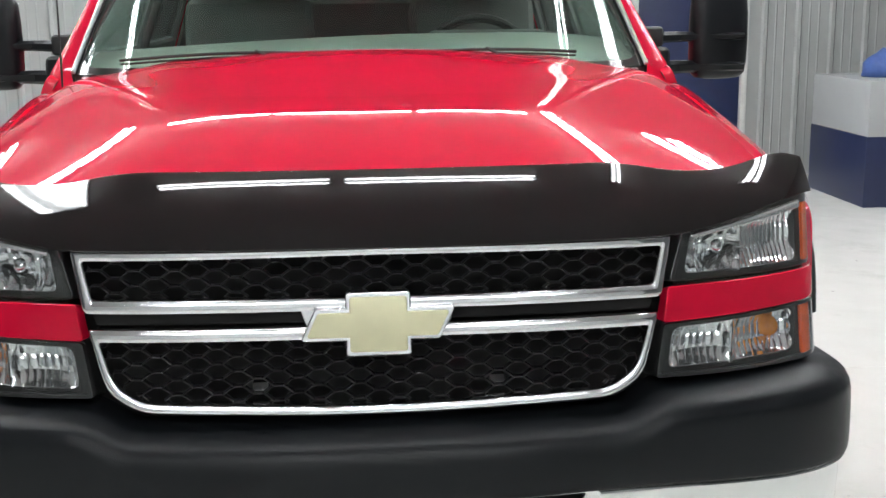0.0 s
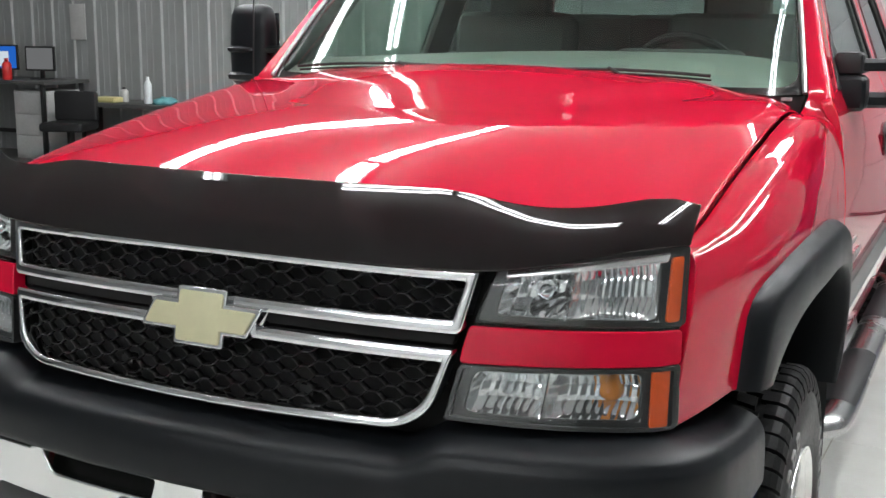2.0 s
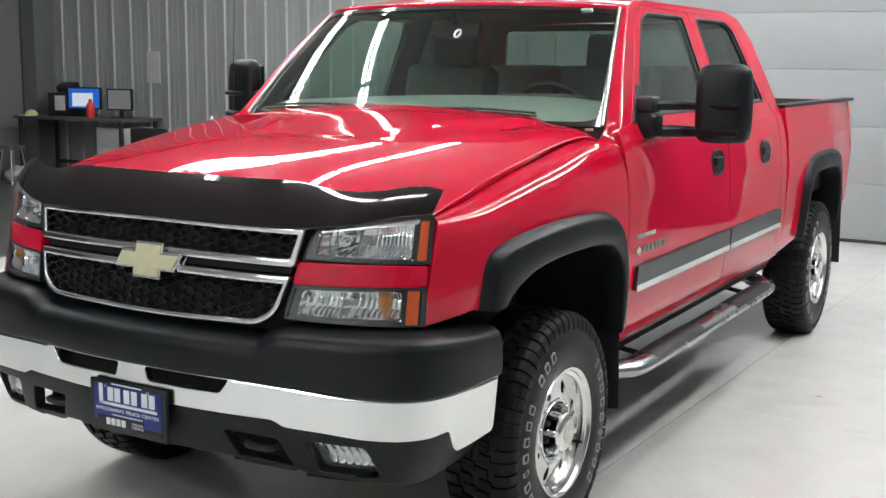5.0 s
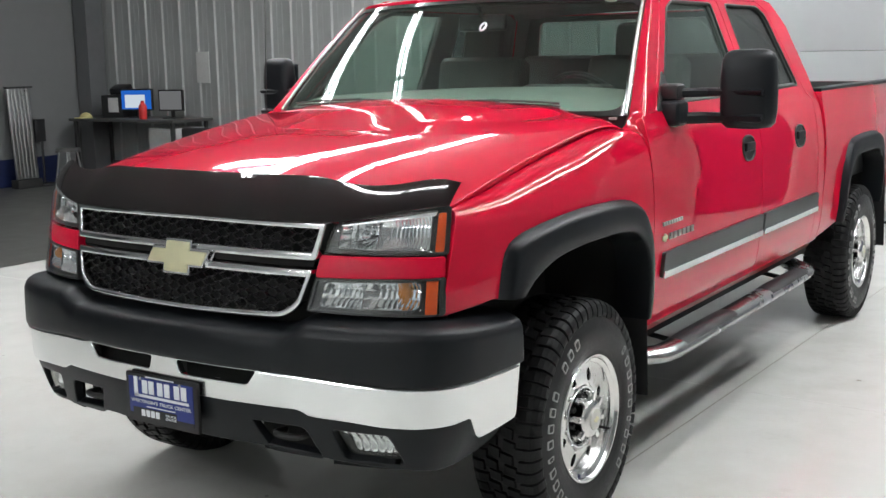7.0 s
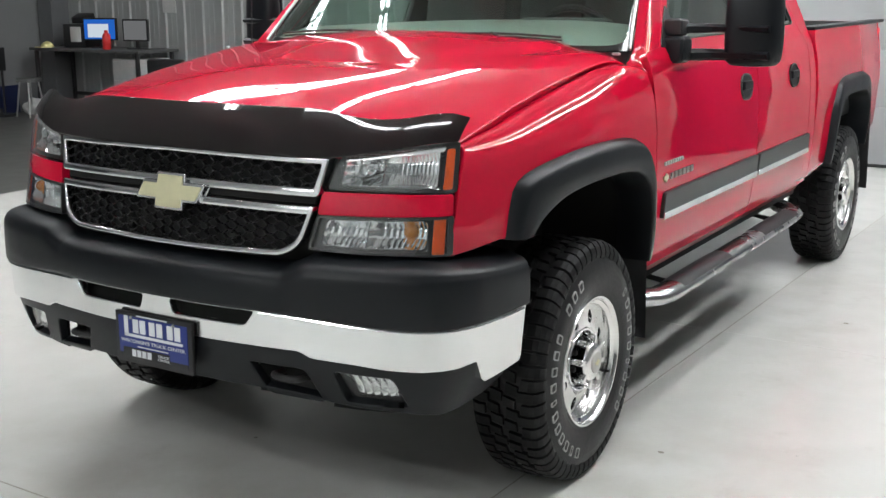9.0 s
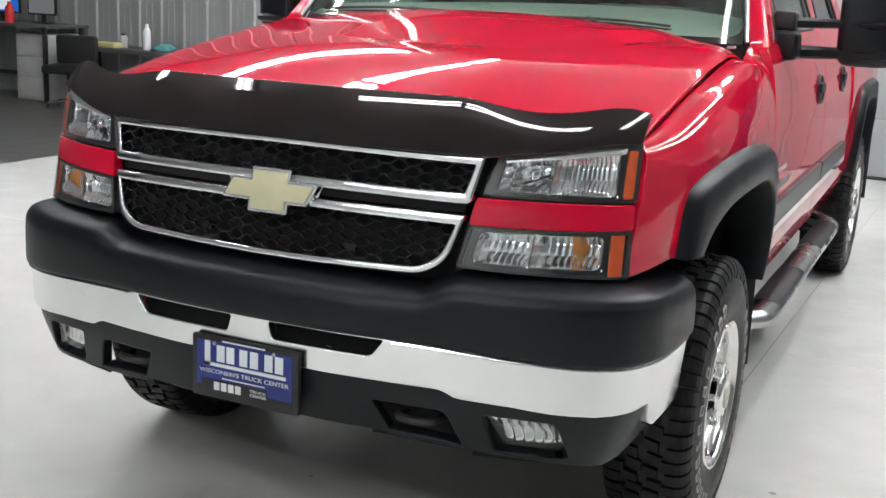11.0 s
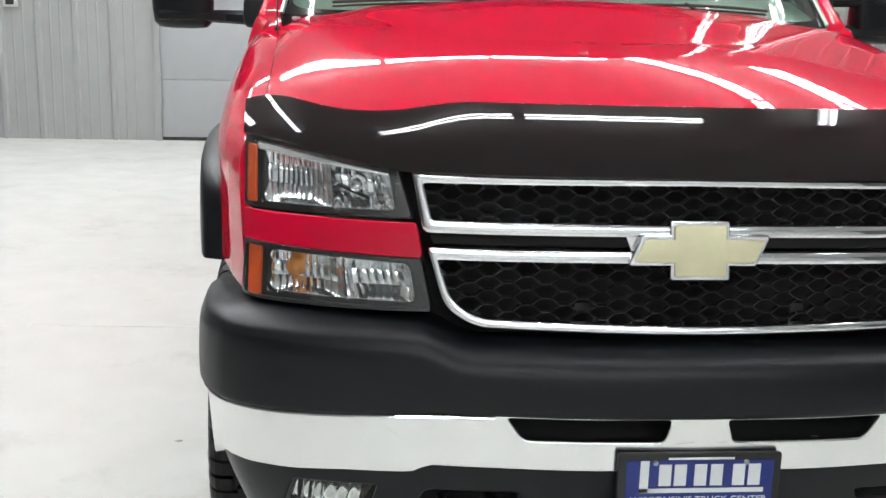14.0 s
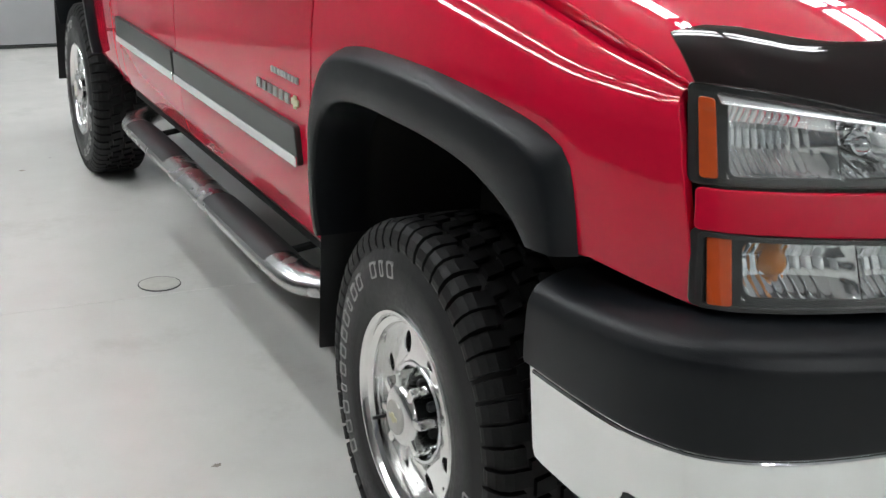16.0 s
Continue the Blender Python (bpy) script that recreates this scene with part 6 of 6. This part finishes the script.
bottle(-9.22, DY - 0.28, TOPZ, 0.055, 0.25, RED_PLASTIC, RED_PLASTIC, "red plastic bottle standing on the desk")
ht = thing("cap", "pale yellow cap lying on the desk", "cap", (-10.36, DY - 0.30, TOPZ))
bm = bmesh.new()
bmesh.ops.create_uvsphere(bm, u_segments=16, v_segments=10, radius=0.09)
for v in bm.verts:
    v.co.z = max(0.0, v.co.z) * 0.9 + 0.001
box(bm, (0, -0.10, 0.008), (0.14, 0.10, 0.012), 0.004)
part("crown", bm, YELLOW, ht)
cb_ = thing("cabinet", "pale grey drawer cabinet under the desk", "cabinet", (-8.90, DY + 0.02, GROUND - 0.004))
bm = bmesh.new()
box(bm, (0, 0, 0.40), (0.52, 0.55, 0.80), 0.008)
part("body", bm, PALE_GREY, cb_)
for k in range(3):
    bm = bmesh.new()
    box(bm, (0, -0.28, 0.15 + 0.25 * k), (0.48, 0.02, 0.235), 0.004)
    part("drawer", bm, PALE_GREY, cb_)
st = thing("stool", "low dark grey steel stool beside the desk", "stool", (-10.4, DY - 0.62, GROUND - 0.004))
bm = bmesh.new()
bmesh.ops.create_cone(bm, cap_ends=True, segments=24, radius1=0.17, radius2=0.165, depth=0.05, matrix=Matrix.Translation((0, 0, 0.50)))
part("seat", bm, DESK_GREY, st)
for k in range(4):
    a = math.pi / 4 + k * math.pi / 2
    bm = bmesh.new()
    tube(bm, [(0.12 * math.cos(a), 0.12 * math.sin(a), 0.48), (0.19 * math.cos(a), 0.19 * math.sin(a), 0.0)], 0.012, 8)
    part("leg", bm, STEEL, st)

# folded bright metal strips leaning on the west wall, and a black stand
ms = thing("metal_shutter", "rolled bright corrugated metal strips leaning against the wall", "metal sheets", (LEFT + 0.22, FA + 6.52, GROUND - 0.004))
for k in range(6):
    bm = bmesh.new()
    box(bm, (0.0, -0.15 + 0.060 * k, 0.74), (0.045, 0.052, 1.24), 0.014, Matrix.Rotation(radians(-4), 4, "Y"), 3)
    part("strip", bm, STEEL, ms)
bm = bmesh.new()
box(bm, (-0.04, 0.02, 1.375), (0.04, 0.44, 0.022), 0.006)
part("rail", bm, DARK_STEEL, ms)
bm = bmesh.new()
box(bm, (0.05, -0.02, 0.06), (0.16, 0.40, 0.12), 0.01)
part("foot", bm, DARK_STEEL, ms)
bs_ = thing("stand", "black floor stand with a small box on its post", "stand", (LEFT + 0.20, FA + 6.82, GROUND - 0.004))
bm = bmesh.new()
tube(bm, [(0, 0.03, 0.0), (0, 0.03, 0.65)], 0.018, 8)
bmesh.ops.create_cone(bm, cap_ends=True, segments=20, radius1=0.18, radius2=0.16, depth=0.03, matrix=Matrix.Translation((0, 0, 0.015)))
part("post", bm, BLACK_PLASTIC, bs_)
bm = bmesh.new()
box(bm, (0, 0, 0.77), (0.05, 0.17, 0.32), 0.012)
part("box", bm, BLACK_PLASTIC, bs_)
pb = thing("plastic_bag", "crumpled clear plastic bag on the floor by the wall", "bag", (LEFT + 0.40, FA + 7.2, GROUND - 0.004))
bm = bmesh.new()
bmesh.ops.create_icosphere(bm, subdivisions=3, radius=0.16)
for v in bm.verts:
    k = 1 + 0.35 * noise.noise(v.co * 14)
    v.co = Vector((v.co.x * k, v.co.y * k, max(0.0, v.co.z * k * 0.75 + 0.10)))
part("bag", bm, PALE_GREY, pb, "", None)
# low workbench with small things farther along
t = thing("workbench", "low dark workbench along the ribbed wall", "workbench", (-7.45, BACK - 0.36, GROUND - 0.004))
bm = bmesh.new()
box(bm, (0, 0, 0.675), (2.0, 0.6, 0.05), 0.006)
part("top", bm, DESK_GREY, t)
for x in (-0.92, 0.92):
    for y in (-0.24, 0.24):
        bm = bmesh.new()
        box(bm, (x, y, 0.325), (0.06, 0.06, 0.65), 0.005)
        part("leg", bm, DARK_STEEL, t)
BZ = 0.70 + GROUND - 0.004
bottle(-7.33, BACK - 0.45, BZ, 0.045, 0.30, WHITE_PRINT, WHITE_PRINT, "white spray bottle on the workbench")
bottle(-7.72, BACK - 0.40, BZ, 0.05, 0.17, PALE_GREY, BLACK_PLASTIC, "short grey jar with a black lid on the workbench")
tb = thing("folded_cloth", "folded yellow-brown cloth on the workbench", "cloth", (-7.85, BACK - 0.5, BZ))
bm = bmesh.new()
box(bm, (0, 0, 0.03), (0.30, 0.2, 0.06), 0.02, seg=3)
part("cloth", bm, YELLOW, tb)
tb = thing("folded_cloth", "crumpled teal cloth on the workbench", "cloth", (-7.05, BACK - 0.5, BZ))
bm = bmesh.new()
bmesh.ops.create_icosphere(bm, subdivisions=3, radius=0.10)
for v in bm.verts:
    k = 1 + 0.4 * noise.noise(v.co * 20)
    v.co = Vector((v.co.x * k * 1.4, v.co.y * k, max(0.0, v.co.z * k * 0.6 + 0.03)))
part("cloth", bm, material("teal_cloth", (0.10, 0.28, 0.30), 0.8, 0, 0, 40, 0.2), tb, "", None)
ch = thing("office_chair", "black upholstered office chair by the workbench", "chair", (-8.05, BACK - 0.95, GROUND - 0.004), turn=20)
bm = bmesh.new()
box(bm, (0, 0, 0.45), (0.50, 0.50, 0.10), 0.04, seg=3)
part("seat", bm, BLACK_PLASTIC, ch)
bm = bmesh.new()
box(bm, (0, 0.22, 0.66), (0.50, 0.09, 0.34), 0.04, seg=3)
part("backrest", bm, BLACK_PLASTIC, ch)
bm = bmesh.new()
tube(bm, [(0, 0, 0.06), (0, 0, 0.42)], 0.03, 8)
part("column", bm, DARK_STEEL, ch)
for k in range(5):
    a = 2 * math.pi * k / 5
    bm = bmesh.new()
    tube(bm, [(0, 0, 0.08), (0.26 * math.cos(a), 0.26 * math.sin(a), 0.06), (0.27 * math.cos(a), 0.27 * math.sin(a), 0.0)], [0.025, 0.018, 0.02], 8)
    part("leg", bm, DARK_STEEL, ch)
nt_ = thing("wall_notice", "small pale paper notice on the ribbed wall", "notice", (-8.72, BACK - 0.026, 1.55))
bm = bmesh.new()
box(bm, (0, 0, 0), (0.24, 0.006, 0.42), 0.001)
part("sheet", bm, PALE_GREY, nt_)

jb = thing("socket_box", "small grey socket box with a dark face on the ribbed wall", "socket", (-3.69, BACK - 0.03, 1.22))
bm = bmesh.new()
box(bm, (0, 0, 0), (0.125, 0.05, 0.095), 0.006)
part("box", bm, PALE_GREY, jb)
bm = bmesh.new()
box(bm, (0, -0.0265, 0), (0.075, 0.004, 0.055), 0.001)
part("face", bm, BLACK_PLASTIC, jb)

# half-height plinth by the east wall
hw = thing("plinth", "white half-height wall block with a dark blue base", "half wall", (0, 0, GROUND), kind="structure")
bm = bmesh.new()
box(bm, ((4.10 + RIGHT) / 2, FA + 6.6, 0.805), (RIGHT - 4.10, 1.15, 0.45), 0.006)
part("upper", bm, DOOR_WHITE, hw)
bm = bmesh.new()
box(bm, ((4.095 + RIGHT) / 2, FA + 6.6, 0.29), (RIGHT - 4.095, 1.16, 0.58), 0.004)
part("base", bm, BLUE_PAINT, hw)
bc = thing("blue_cover", "crumpled blue plastic cover on the white block", "plastic cover", (4.48, FA + 6.6, 1.03 + GROUND))
bm = bmesh.new()
bmesh.ops.create_icosphere(bm, subdivisions=3, radius=0.16)
for v in bm.verts:
    k = 1 + 0.25 * noise.noise(v.co * 12)
    v.co = Vector((v.co.x * k * 1.1, v.co.y * k, max(0.0, v.co.z * k * 1.1 + 0.06)))
part("cover", bm, BLUE_CLOTH, bc, "", None)
